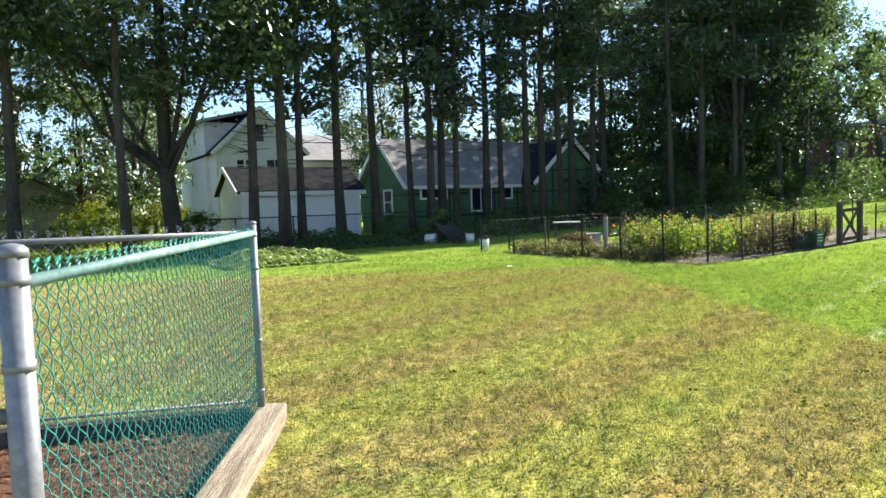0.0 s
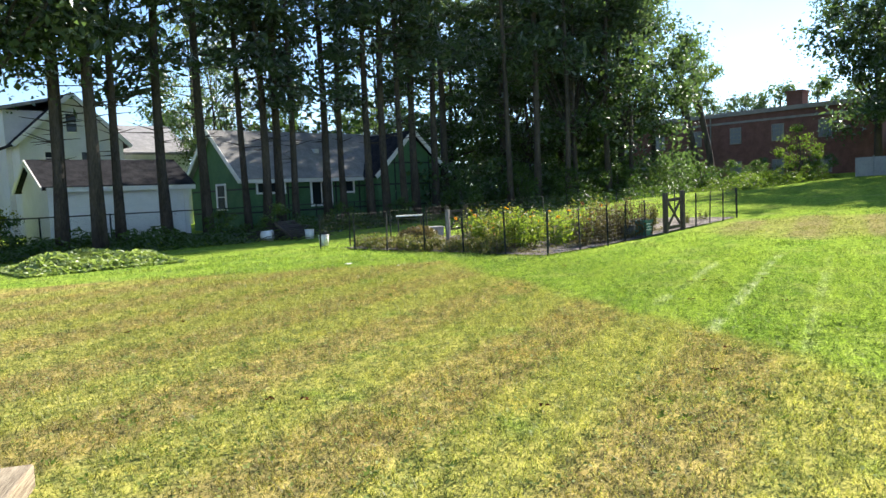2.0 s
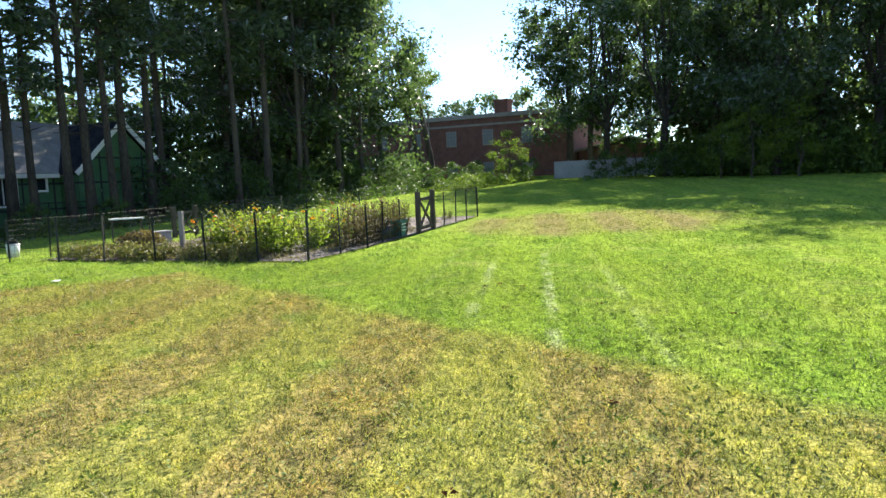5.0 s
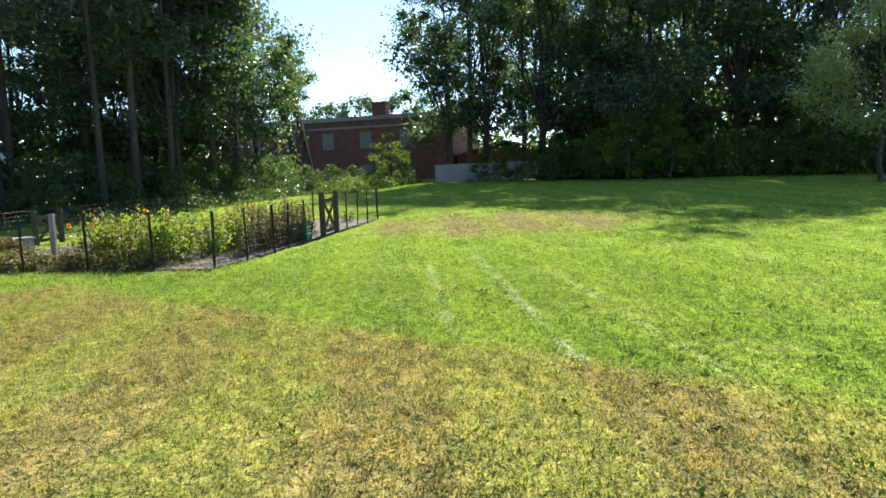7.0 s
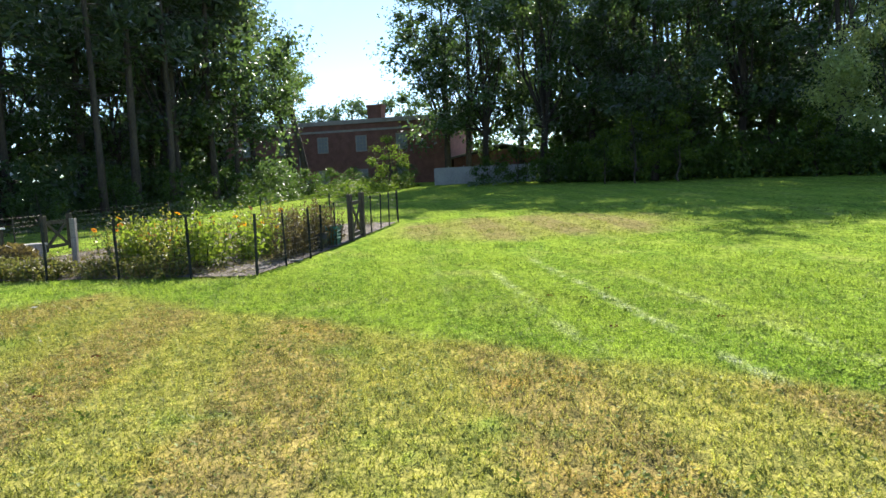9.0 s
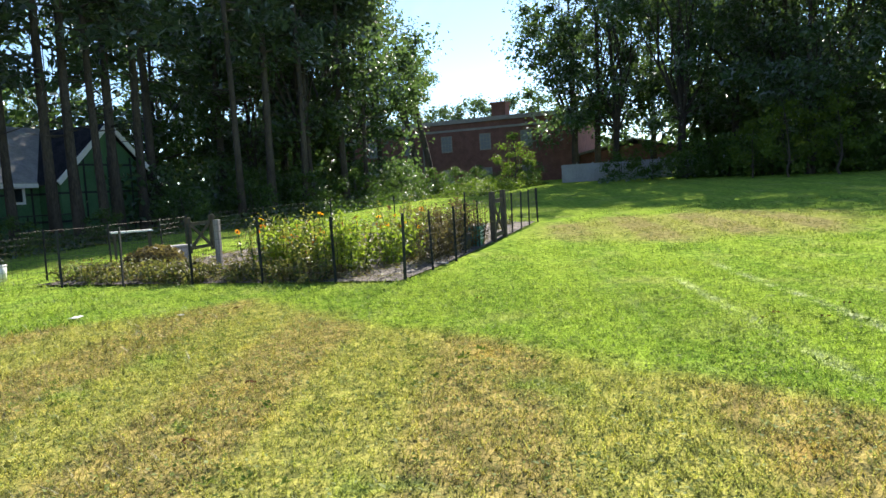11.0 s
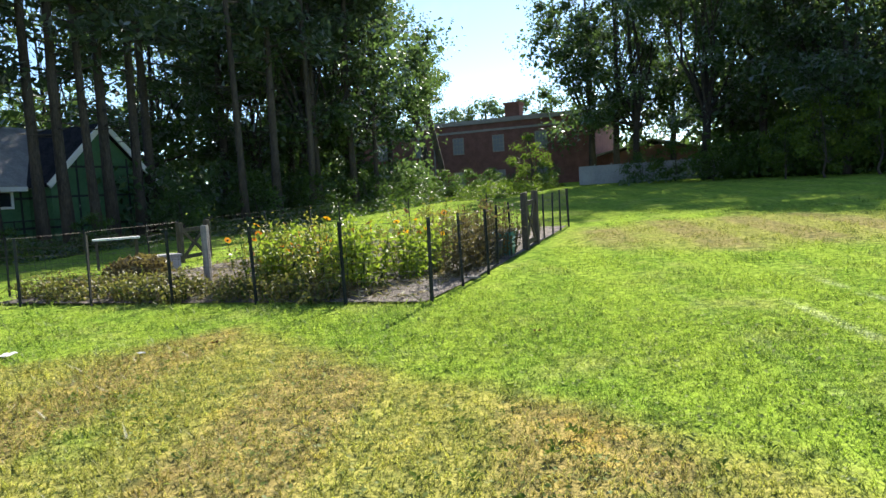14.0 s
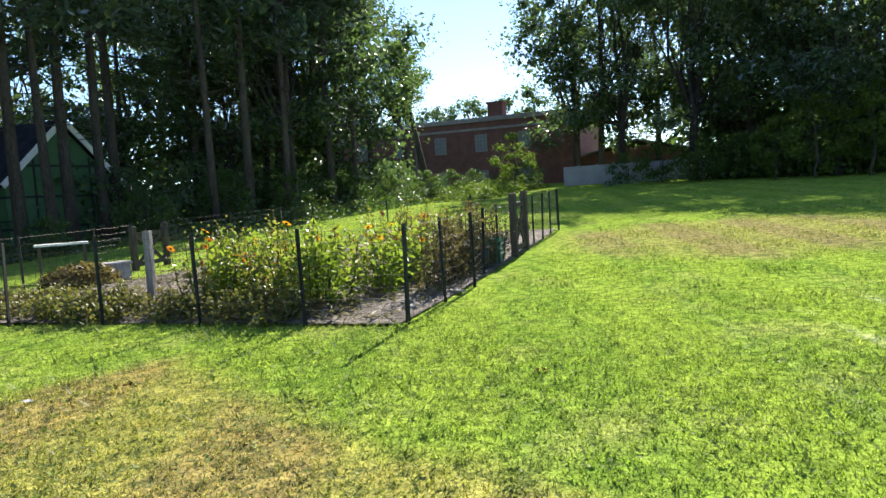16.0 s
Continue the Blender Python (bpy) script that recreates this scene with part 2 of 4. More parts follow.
BRICK = plain("brick_wall", (0.13, 0.065, 0.052), (0.22, 0.105, 0.085), 1.5, 0.9, 0, 0.4, 0.02)
STONE = plain("pale_coping", (0.22, 0.20, 0.185), (0.32, 0.30, 0.275), 2, 0.85)
VINYLFENCE = plain("pale_fence_panel", (0.26, 0.27, 0.29), (0.36, 0.37, 0.39), 1.0, 0.6)
BIN = plain("teal_plastic", (0.02, 0.13, 0.12), (0.035, 0.19, 0.17), 6, 0.45, spec=0.5)
BLACKPLASTIC = plain("black_plastic", (0.012, 0.012, 0.013), (0.03, 0.03, 0.032), 6, 0.5)
PALEPLASTIC = plain("white_plastic", (0.62, 0.62, 0.6), (0.75, 0.75, 0.73), 5, 0.5)
CONCRETE = plain("grey_concrete", (0.28, 0.27, 0.26), (0.42, 0.41, 0.39), 5, 0.9, 0, 0.5)


def glass_dark():
    g = Nodes("window_glass")
    return g.surface((0.02, 0.025, 0.03), 0.06, 0, None, spec=0.6)


GLASS = glass_dark()


# ---- mesh helpers ----
class Build:
    """Gathers faces, then makes one mesh."""

    def __init__(self):
        self.v, self.f = [], []

    def add(self, verts, faces):
        k = len(self.v)
        self.v += [tuple(p) for p in verts]
        self.f += [tuple(i + k for i in f) for f in faces]
        return self

    def box(self, x0, y0, z0, x1, y1, z1):
        return self.add([(x0, y0, z0), (x1, y0, z0), (x1, y1, z0), (x0, y1, z0), (x0, y0, z1), (x1, y0, z1), (x1, y1, z1), (x0, y1, z1)],
                        [(3, 2, 1, 0), (4, 5, 6, 7), (0, 1, 5, 4), (1, 2, 6, 5), (2, 3, 7, 6), (3, 0, 4, 7)])

    def beam(self, a, b, w, h):
        """A square bar from a to b."""
        a, b = Vector(a), Vector(b)
        d = (b - a).normalized()
        side = d.cross(Vector((0, 0, 1)))
        side = (side if side.length > 0.01 else Vector((1, 0, 0))).normalized()
        up_ = side.cross(d)
        ring = [side * (sx * w / 2) + up_ * (sz * h / 2) for sx, sz in ((-1, -1), (1, -1), (1, 1), (-1, 1))]
        return self.add([a + r for r in ring] + [b + r for r in ring], [(0, 1, 2, 3), (7, 6, 5, 4), (0, 4, 5, 1), (1, 5, 6, 2), (2, 6, 7, 3), (3, 7, 4, 0)])

    def tube(self, pts, radii, sides=7, caps=True):
        pts = [Vector(p) for p in pts]
        k, n = len(self.v), len(pts)
        for i, p in enumerate(pts):
            d = (pts[min(i + 1, n - 1)] - pts[max(i - 1, 0)]).normalized()
            u = d.cross(Vector((0.31, 0.95, 0.05))).normalized()
            w = d.cross(u)
            r = radii[i] if not isinstance(radii, (int, float)) else radii
            for j in range(sides):
                a = 2 * math.pi * j / sides
                self.v.append(tuple(p + u * (r * math.cos(a)) + w * (r * math.sin(a))))
        for i in range(n - 1):
            for j in range(sides):
                a, b = k + i * sides + j, k + i * sides + (j + 1) % sides
                self.f.append((a, b, b + sides, a + sides))
        if caps:
            self.f.append(tuple(k + j for j in reversed(range(sides))))
            self.f.append(tuple(k + (n - 1) * sides + j for j in range(sides)))
        return self

    def make(self, name, mat, smooth=False, parent=None, bevel=0.0):
        me = bpy.data.meshes.new(name)
        me.from_pydata(self.v, [], self.f)
        me.materials.append(mat)
        if smooth:
            me.polygons.foreach_set("use_smooth", [True] * len(me.polygons))
        ob = new(name, me)
        if bevel:
            mod = ob.modifiers.new("bevel", "BEVEL")
            mod.width, mod.segments, mod.limit_method = bevel, 2, "ANGLE"
        if parent:
            ob.parent = parent
        return ob


def base(name, x=0, y=0, z=0, rz=0):
    """An empty that stands for a thing made of parts."""
    ob = new(name)
    ob.matrix_basis = pose(x, y, z, 0, 0, rz)
    ob.empty_display_size = 0.2
    return ob


def cards(name, centres, normals, length, width, mat, parent=None, fold=0.25, axis=None, single=False):
    """Many leaves in one mesh, each two triangles folded along its length, or one triangle."""
    n = len(centres)
    if axis is None:
        axis = rng.normal(size=(n, 3))
    axis = axis - normals * (axis * normals).sum(1, keepdims=True)
    axis /= np.linalg.norm(axis, axis=1, keepdims=True) + 1e-9
    side = np.cross(normals, axis)
    L, W = np.broadcast_to(length, n)[:, None], np.broadcast_to(width, n)[:, None]
    v = np.stack([centres - axis * L / 2, centres + side * W / 2 + normals * W * fold, centres + axis * L / 2, centres - side * W / 2 + normals * W * fold], 1).reshape(-1, 3)
    if single:
        v = v.reshape(-1, 4, 3)[:, [0, 1, 3]].reshape(-1, 3) + np.repeat(axis * L / 4, 3, 0)
        tri = np.arange(3 * n)
    else:
        idx = np.arange(n)[:, None] * 4
        tri = np.concatenate([idx + [0, 1, 2], idx + [0, 2, 3]], 1).reshape(-1)
    me = bpy.data.meshes.new(name)
    me.vertices.add(len(v))
    me.vertices.foreach_set("co", v.astype(np.float32).ravel())
    me.loops.add(len(tri))
    me.loops.foreach_set("vertex_index", tri.astype(np.int32))
    me.polygons.add(len(tri) // 3)
    me.polygons.foreach_set("loop_start", np.arange(0, len(tri), 3, dtype=np.int32))
    me.update(calc_edges=True)
    me.materials.append(mat)
    ob = new(name, me)
    if parent:
        ob.parent = parent
    return ob


def unit(n):
    v = rng.normal(size=(n, 3))
    return v / np.linalg.norm(v, axis=1, keepdims=True)


def rise(x, y):
    """Height of the ground: level lawn, a gentle rise beyond it."""
    s = max(0.0, x - 15.0)
    return 0.033 * (s * s / (s + 4.0)) if s > 0 else 0.0


# ---- ground ----
def ground():
    xs = [-600, -200, -60, -20, -8] + [i * 1.0 for i in range(-4, 40)] + [42 + 4 * i for i in range(16)] + [120, 200, 400, 900]
    ys = [-600, -200, -80, -40, -20] + [-14 + 2 * i for i in range(32)] + [60, 80, 120, 200, 400, 900]
    b = Build()
    for yy in ys:
        for xx in xs:
            bump = 0.02 * noise.noise((xx * 0.35, yy * 0.35, 0)) if -10 < xx < 60 else 0
            b.v.append((xx, yy, rise(min(xx, 75), yy) + bump - 0.012))
    w = len(xs)
    for j in range(len(ys) - 1):
        for i in range(w - 1):
            a = j * w + i
            b.f.append((a, a + 1, a + w + 1, a + w))
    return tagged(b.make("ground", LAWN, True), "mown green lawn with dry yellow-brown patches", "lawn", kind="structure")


ground()


# ---- trees ----
def broadleaf(name, height, crown, low, trunk_r, count, mat, bark, size=0.34, lean=0.0, clumps=46, fork=None, stout=1.0, every=3):
    """A deciduous tree: tapered trunk, forked limbs, crown of many leaves in clumps with gaps."""
    top = base(name)
    b = Build()
    fork = fork or low + (height - low) * 0.15
    trunk = [(lean * k * fork + 0.1 * math.sin(k * 5), 0.08 * math.sin(k * 4), fork * k) for k in (0, 0.04, 0.3, 0.65, 1)]
    b.tube(trunk, [trunk_r * 1.5, trunk_r * 1.1, trunk_r, trunk_r * 0.9, trunk_r * 0.8], 9)
    start = Vector(trunk[-1])
    cz, rz = (height + low) / 2, (height - low) / 2
    tips = []
    for i in range(clumps):
        d = unit(1)[0]
        r = rng.uniform(0.5, 1.0) ** 0.6
        taper = 1.0 - 0.35 * max(0.0, d[2])
        tips.append(Vector((lean * cz + d[0] * r * crown * taper, d[1] * r * crown * taper, cz + d[2] * r * rz)))
    for i, tip in enumerate(tips):
        if i % every == 0:
            ln = (tip - start).length
            mid = start.lerp(tip, 0.35) + Vector((rng.uniform(-0.1, 0.1) * ln, rng.uniform(-0.1, 0.1) * ln, -0.06 * ln))
            bend = start.lerp(tip, 0.7) + Vector((rng.uniform(-0.08, 0.08) * ln, rng.uniform(-0.08, 0.08) * ln, 0.03 * ln))
            r0 = stout * trunk_r * rng.uniform(0.25, 0.5)
            b.tube([start - Vector((0, 0, rng.uniform(0, 0.25) * fork)), mid, bend, tip], [r0, r0 * 0.7, r0 * 0.4, 0.02], 5, False)
    # leader up through the crown
    b.tube([start, (lean * cz, 0, cz), (lean * cz, 0.2, height * 0.93)], [trunk_r * 0.75, trunk_r * 0.45, 0.03], 6, False)
    b.make("trunk", bark, True, top)
    per = count // clumps
    rads = rng.uniform(0.6, 1.2, clumps) * crown * 0.34
    # inner sprays are broad, the outer leaves of each clump small and single
    for part, n, lo, hi, k in (("crown", int(per * 0.5), 0.0, 0.8, 1.0), ("outer_leaves", per, 0.55, 1.12, 0.72)):
        cs, ns = [], []
        for tip, rad in zip(tips, rads):
            d = unit(n)
            r = rng.uniform(lo, hi, n)
            cs.append(np.array(tip) + d * (r * rad)[:, None] * np.array([1.15, 1.15, 0.75]))
            nn = unit(n) * 0.8 + d * 0.5 + np.array([0, 0, 0.5])
            ns.append(nn / np.linalg.norm(nn, axis=1, keepdims=True))
        c, nn = np.concatenate(cs), np.concatenate(ns)
        cards(part, c, nn, rng.uniform(0.6, 1.25, len(c)) * size * k, rng.uniform(0.5, 1.0, len(c)) * size * 0.75 * k, mat, top, single=k < 1)
    return top


def pine(name, height, bare, trunk_r, tufts, spread, lean=0.0):
    """A tall pine: long bare trunk with dead stubs, thin boughs with hanging needle tufts above."""
    top = base(name)
    b = Build()
    path = [Vector((lean * height * k * k + 0.12 * math.sin(k * 7), 0.1 * math.sin(k * 5 + 1), height * k)) for k in np.linspace(0, 1, 9)]
    b.tube(path, [trunk_r * (1.25 if i == 0 else 1.0 - 0.85 * i / 8) for i in range(9)], 8)

    def on(k):
        i = min(int(k * 8), 7)
        return path[i].lerp(path[i + 1], k * 8 - i)

    for i in range(16):
        k = rng.uniform(0.16, bare)
        a = rng.uniform(0, 6.28)
        ln = rng.uniform(0.4, 1.8)
        p = on(k)
        b.tube([p, p + Vector((math.cos(a), math.sin(a), rng.uniform(-0.1, 0.35))) * ln], [0.03, 0.008], 4, False)
    cs, ax = [], []
    boughs = 44
    for i in range(boughs):
        k = bare + (1 - bare) * (i / boughs) ** 0.9
        a = rng.uniform(0, 6.28)
        ln = spread * (1.05 - 0.75 * (k - bare) / (1 - bare)) * rng.uniform(0.5, 1.1)
        p = on(min(k, 0.99))
        way = Vector((math.cos(a), math.sin(a), rng.uniform(-0.15, 0.3)))
        tip = p + way * ln + Vector((0, 0, -0.12 * ln))
        mid = p + way * ln * 0.5
        b.tube([p, mid, tip], [0.05, 0.03, 0.008], 4, False)
        n = max(4, int(tufts / boughs))
        u = rng.uniform(0.25, 1.05, n)
        line = np.array(p)[None] * (1 - u[:, None]) + np.array(tip)[None] * u[:, None]
        c = line + rng.normal(size=(n, 3)) * np.array([0.34, 0.34, 0.2]) * (0.5 + u[:, None])
        cs.append(c)
        ax.append(np.array(way)[None] + rng.normal(size=(n, 3)) * 0.6 + np.array([0, 0, -0.25]))
    b.make("trunk", BARK, True, top)
    c, a = np.concatenate(cs), np.concatenate(ax)
    cards("needles", c, unit(len(c)), rng.uniform(0.3, 0.65, len(c)), rng.uniform(0.1, 0.24, len(c)), LEAF_PINE, top, 0.2, a)
    return top


def place(proto, spots, label, category, group):
    """Stand copies of a tree or plant: x, y, turn, size."""
    for x, y, rz, s in spots:
        m = pose(x, y, rise(x, y) - 0.03, 0, 0, rz) @ Matrix.Scale(s, 4)
        tagged(copy_thing(proto, m), label, category, group)


def drop(proto):
    """Remove a pattern that was only there to be copied."""
    for o in (*proto.children_recursive, proto):
        bpy.data.objects.remove(o)


pine_a = pine("pine_tree", 25, 0.30, 0.21, 3600, 3.4)
pine_b = pine("pine_tree", 23, 0.36, 0.17, 2900, 3.0, 0.03)
pine_c = pine("pine_tree", 27, 0.26, 0.23, 4200, 3.6, -0.015)
PINES_A = [(7.4, 26.3, 10, 0.9), (9.8, 27.7, 60, 0.85), (14.2, 30.3, 200, 1.05), (18.1, 29.3, 20, 0.8), (23.4, 29.2, 100, 1.0), (28.0, 30.5, 30, 1.0), (33, 27.2, 10, 1.0), (39.5, 26.8, 110, 0.95), (-0.15, 26.0, 70, 0.9), (2.8, 23.9, 160, 0.75)]
PINES_B = [(8.6, 30.2, 30, 0.8), (16.2, 30.4, 180, 0.95), (21.7, 30.5, 80, 1.0), (24.1, 28.7, 150, 1.0), (30.5, 27.3, 200, 1.0), (34.8, 26.6, 280, 1.0), (37, 27.4, 80, 0.95), (42.5, 27, 20, 0.9)]
PINES_C = [(8.4, 26.1, 250, 1.0), (12.0, 29.0, 130, 0.9), (16.5, 29.2, 300, 0.85), (17.6, 29.7, 50, 0.95), (21.0, 31.0, 10, 0.95), (22.7, 29.8, 190, 0.9), (25.9, 29.8, 90, 1.0), (30, 32, 330, 1.0), (36.5, 33, 20, 1.0)]
PINE_LABEL = "tall pine with bare dark trunk and thin boughs"
place(pine_a, PINES_A, PINE_LABEL, "tree", "row of pines")
place(pine_b, PINES_B, PINE_LABEL, "tree", "row of pines")
place(pine_c, PINES_C, PINE_LABEL, "tree", "row of pines")

oak_a = broadleaf("deciduous_tree", 19, 5.2, 2.2, 0.30, 5800, LEAF_TREE, BARK_DARK, 0.5)
oak_b = broadleaf("deciduous_tree", 17, 4.6, 2.0, 0.25, 5300, LEAF_TREE, BARK_DARK, 0.5, 0.06)
oak_c = broadleaf("deciduous_tree", 22, 4.8, 5.0, 0.26, 5400, LEAF_TREE, BARK_DARK, 0.5, -0.04)
bush = broadleaf("shrub", 3.0, 1.9, 0.2, 0.06, 1450, LEAF_SHRUB, BARK, 0.26, 0, 22)
# the grove that shades the far end of the lawn
place(oak_a, [(65, 18.8, 0, 1.05), (56, 9.5, 80, 1.0), (52, -3.5, 30, 1.0), (72, 4, 120, 1.0), (50, -13.5, 100, 1.0), (72, 13, 10, 0.95), (63, -9, 210, 1.1), (64, 8, 160, 1.0)], "broad dark-leaved tree at the lawn's edge", "tree", "trees at the far lawn")
place(oak_b, [(61, 14.6, 40, 1.1), (50.2, 2.1, 190, 0.95), (53, -0.5, 160, 1.05), (49, -8.5, 20, 1.1), (42, -22, 200, 1.1), (74, -4, 60, 1.0), (71, -13, 10, 1.1)], "leafy tree with leaning dark trunk", "tree", "trees at the far lawn")
place(oak_c, [(63, 16.5, 30, 0.95), (57, 6.0, 10, 1.0), (56, -6, 60, 1.0), (54, -16, 60, 1.0), (48, -18.5, 60, 1.0), (60, 1, 10, 0.9), (61, -16, 140, 1.0), (53, 3.5, 100, 0.85)], "tall broad-leaved tree with dense crown", "tree", "trees at the far lawn")
# the wood beside the pines
place(oak_a, [(38, 28.5, 20, 0.95), (45, 29.5, 140, 0.95), (40, 36, 60, 0.9)], "dark-leaved tree in the wood", "tree", "trees of the wood")
place(oak_b, [(41.5, 31.5, 10, 1.0), (48, 32, 100, 0.95), (35, 36.5, 240, 0.9), (38, 32, 70, 0.7)], "dark-leaved tree in the wood", "tree", "trees of the wood")
place(oak_c, [(44, 34, 50, 0.9), (51, 30.5, 200, 0.75), (23, 47, 30, 0.55), (29, 48, 130, 0.5), (36, 46, 60, 0.7), (43, 41, 10, 0.9), (10, 66, 0, 0.8), (27, 60, 90, 0.9), (53, 38, 20, 0.8)], "tall tree behind the houses", "tree", "trees of the wood")
slim = broadleaf("slim_tree", 12.5, 2.6, 6.8, 0.27, 3600, LEAF_LIGHT, BARK, 0.26, -0.14, 18)
place(slim, [(60.6, 30.4, -70, 1.0), (58.4, 30.6, -75, 0.95)], "slim leaning tree with small light crown", "tree", "leaning trees")
drop(slim)


# ---- houses ----
def gable_roof(x0, x1, y0, y1, eave, ridge, along="x", over=0.3, thick=0.16):
    """Two sloping slabs with a ridge along x or y."""
    b = Build()
    if along == "x":
        ym, k = (y0 + y1) / 2, (ridge - eave) / ((y1 - y0) / 2)
        for ye, s in ((y0 - over, -1), (y1 + over, 1)):
            ze = eave - over * k
            p = [(x0 - over, ye, ze), (x1 + over, ye, ze), (x1 + over, ym, ridge), (x0 - over, ym, ridge)]
            q = [(a, c, d + thick) for a, c, d in p]
            b.add(p + q, [(0, 3, 2, 1), (4, 5, 6, 7), (0, 1, 5, 4), (1, 2, 6, 5), (2, 3, 7, 6), (3, 0, 4, 7)])
    else:
        xm, k = (x0 + x1) / 2, (ridge - eave) / ((x1 - x0) / 2)
        for xe in (x0 - over, x1 + over):
            ze = eave - over * k
            p = [(xe, y0 - over, ze), (xe, y1 + over, ze), (xm, y1 + over, ridge), (xm, y0 - over, ridge)]
            q = [(a, c, d + thick) for a, c, d in p]
            b.add(p + q, [(0, 3, 2, 1), (4, 5, 6, 7), (0, 1, 5, 4), (1, 2, 6, 5), (2, 3, 7, 6), (3, 0, 4, 7)])
    return b


def gable_body(x0, x1, y0, y1, eave, ridge, along="x", z0=-0.2):
    b = Build()
    if along == "x":
        ym = (y0 + y1) / 2
        v = [(x0, y0, z0), (x1, y0, z0), (x1, y1, z0), (x0, y1, z0), (x0, y0, eave), (x1, y0, eave), (x1, y1, eave), (x0, y1, eave), (x0, ym, ridge), (x1, ym, ridge)]
        f = [(0, 1, 5, 4), (2, 3, 7, 6), (1, 2, 6, 9, 5), (3, 0, 4, 8, 7), (4, 5, 9, 8), (6, 7, 8, 9), (3, 2, 1, 0)]
    else:
        xm = (x0 + x1) / 2
        v = [(x0, y0, z0), (x1, y0, z0), (x1, y1, z0), (x0, y1, z0), (x0, y0, eave), (x1, y0, eave), (x1, y1, eave), (x0, y1, eave), (xm, y0, ridge), (xm, y1, ridge)]
        f = [(0, 1, 5, 8, 4), (2, 3, 7, 9, 6), (1, 2, 6, 5), (3, 0, 4, 7), (5, 6, 9, 8), (7, 4, 8, 9), (3, 2, 1, 0)]
    return b.add(v, f)


def rake(b, pts, w=0.22, t=0.06):
    """Trim boards along a gable."""
    for p, q in zip(pts, pts[1:]):
        b.beam(p, q, t, w)
    return b


def window(parent, face, at_, c0, c1, z0, z1, bars=(2, 2), glass=GLASS, trim=TRIM):
    """A sash window set into a wall. face x or y: the wall's plane; at_: its place; c0..c1 across."""
    fr, gl = Build(), Build()
    w, out = 0.1, 0.07

    def put(b, a0, a1, h0, h1, o0, o1):
        if face == "y":
            b.box(a0, at_ - o1, h0, a1, at_ - o0, h1)
        else:
            b.box(at_ - o1, a0, h0, at_ - o0, a1, h1)

    put(fr, c0 - w, c0, z0 - w, z1 + w, -0.05, out)
    put(fr, c1, c1 + w, z0 - w, z1 + w, -0.05, out)
    put(fr, c0, c1, z1, z1 + w, -0.05, out)
    put(fr, c0, c1, z0 - w, z0, -0.05, out + 0.03)
    for i in range(1, bars[0]):
        m = c0 + (c1 - c0) * i / bars[0]
        put(fr, m - 0.025, m + 0.025, z0, z1, 0.0, 0.045)
    for i in range(1, bars[1]):
        m = z0 + (z1 - z0) * i / bars[1]
        put(fr, c0, c1, m - 0.025, m + 0.025, 0.0, 0.047)
    put(gl, c0, c1, z0, z1, -0.02, 0.02)
    top = fr.make("window", trim, parent=parent)
    gl.make("pane", glass, parent=top)
    return top


def cottage():
    top = base("green_cottage")
    gable_body(17.7, 30.3, 33.6, 39.6, 2.75, 5.2).make("wall", SHEATH, parent=top)
    gable_roof(17.7, 30.3, 33.6, 39.6, 2.75, 5.2).make("roof", SHINGLE, parent=top)
    gable_body(25.2, 30.3, 32.3, 37.5, 2.75, 5.0, "y").make("wall", SHEATH, parent=top)
    gable_roof(25.2, 30.3, 32.3, 36.7, 2.75, 5.03, "y", 0.25).make("roof", SHINGLE_DARK, parent=top)
    tr = Build()
    rake(tr, [(17.35, 33.25, 2.5), (17.35, 36.6, 5.3), (17.35, 39.95, 2.5)])
    rake(tr, [(24.9, 32.02, 2.55), (27.75, 32.02, 5.15), (30.6, 32.02, 2.55)])
    tr.box(17.4, 33.2, 2.42, 24.9, 33.3, 2.6)
    tr.make("trim", TRIM, parent=top)
    tp = Build()
    for z in (0.9, 2.1):
        tp.box(17.68, 33.585, z, 25.2, 33.598, z + 0.09)
        tp.box(25.2, 32.285, z, 30.3, 32.298, z + 0.09)
        tp.box(25.185, 32.3, z, 25.198, 33.58, z + 0.09)
        tp.box(17.685, 33.6, z, 17.698, 39.6, z + 0.09)
    tp.box(26.0, 32.284, 3.3, 29.5, 32.297, 3.39)
    for x in (26.4, 27.7, 29.0):
        tp.box(x, 32.283, 0, x + 0.09, 32.296, 3.7)
    for x in (20.2, 23.2, 24.8):
        tp.box(x, 33.584, 0, x + 0.09, 33.597, 2.6)
    tp.make("seam_tape", TAPE, parent=top)
    window(top, "x", 17.7, 35.5, 36.4, 1.2, 2.4, (1, 2))
    window(top, "y", 33.6, 18.5, 20.0, 1.95, 2.4, (2, 1))
    window(top, "y", 33.6, 21.7, 22.9, 1.2, 2.4, (2, 1))
    window(top, "y", 33.6, 23.8, 24.4, 1.85, 2.4, (1, 1))
    vent = Build().box(22.9, 35.0, 3.9, 23.2, 35.3, 4.3)
    vent.make("vent", TRIM, parent=top)
    tagged(top, "small cottage in green sheathing with grey shingle roof", "house")


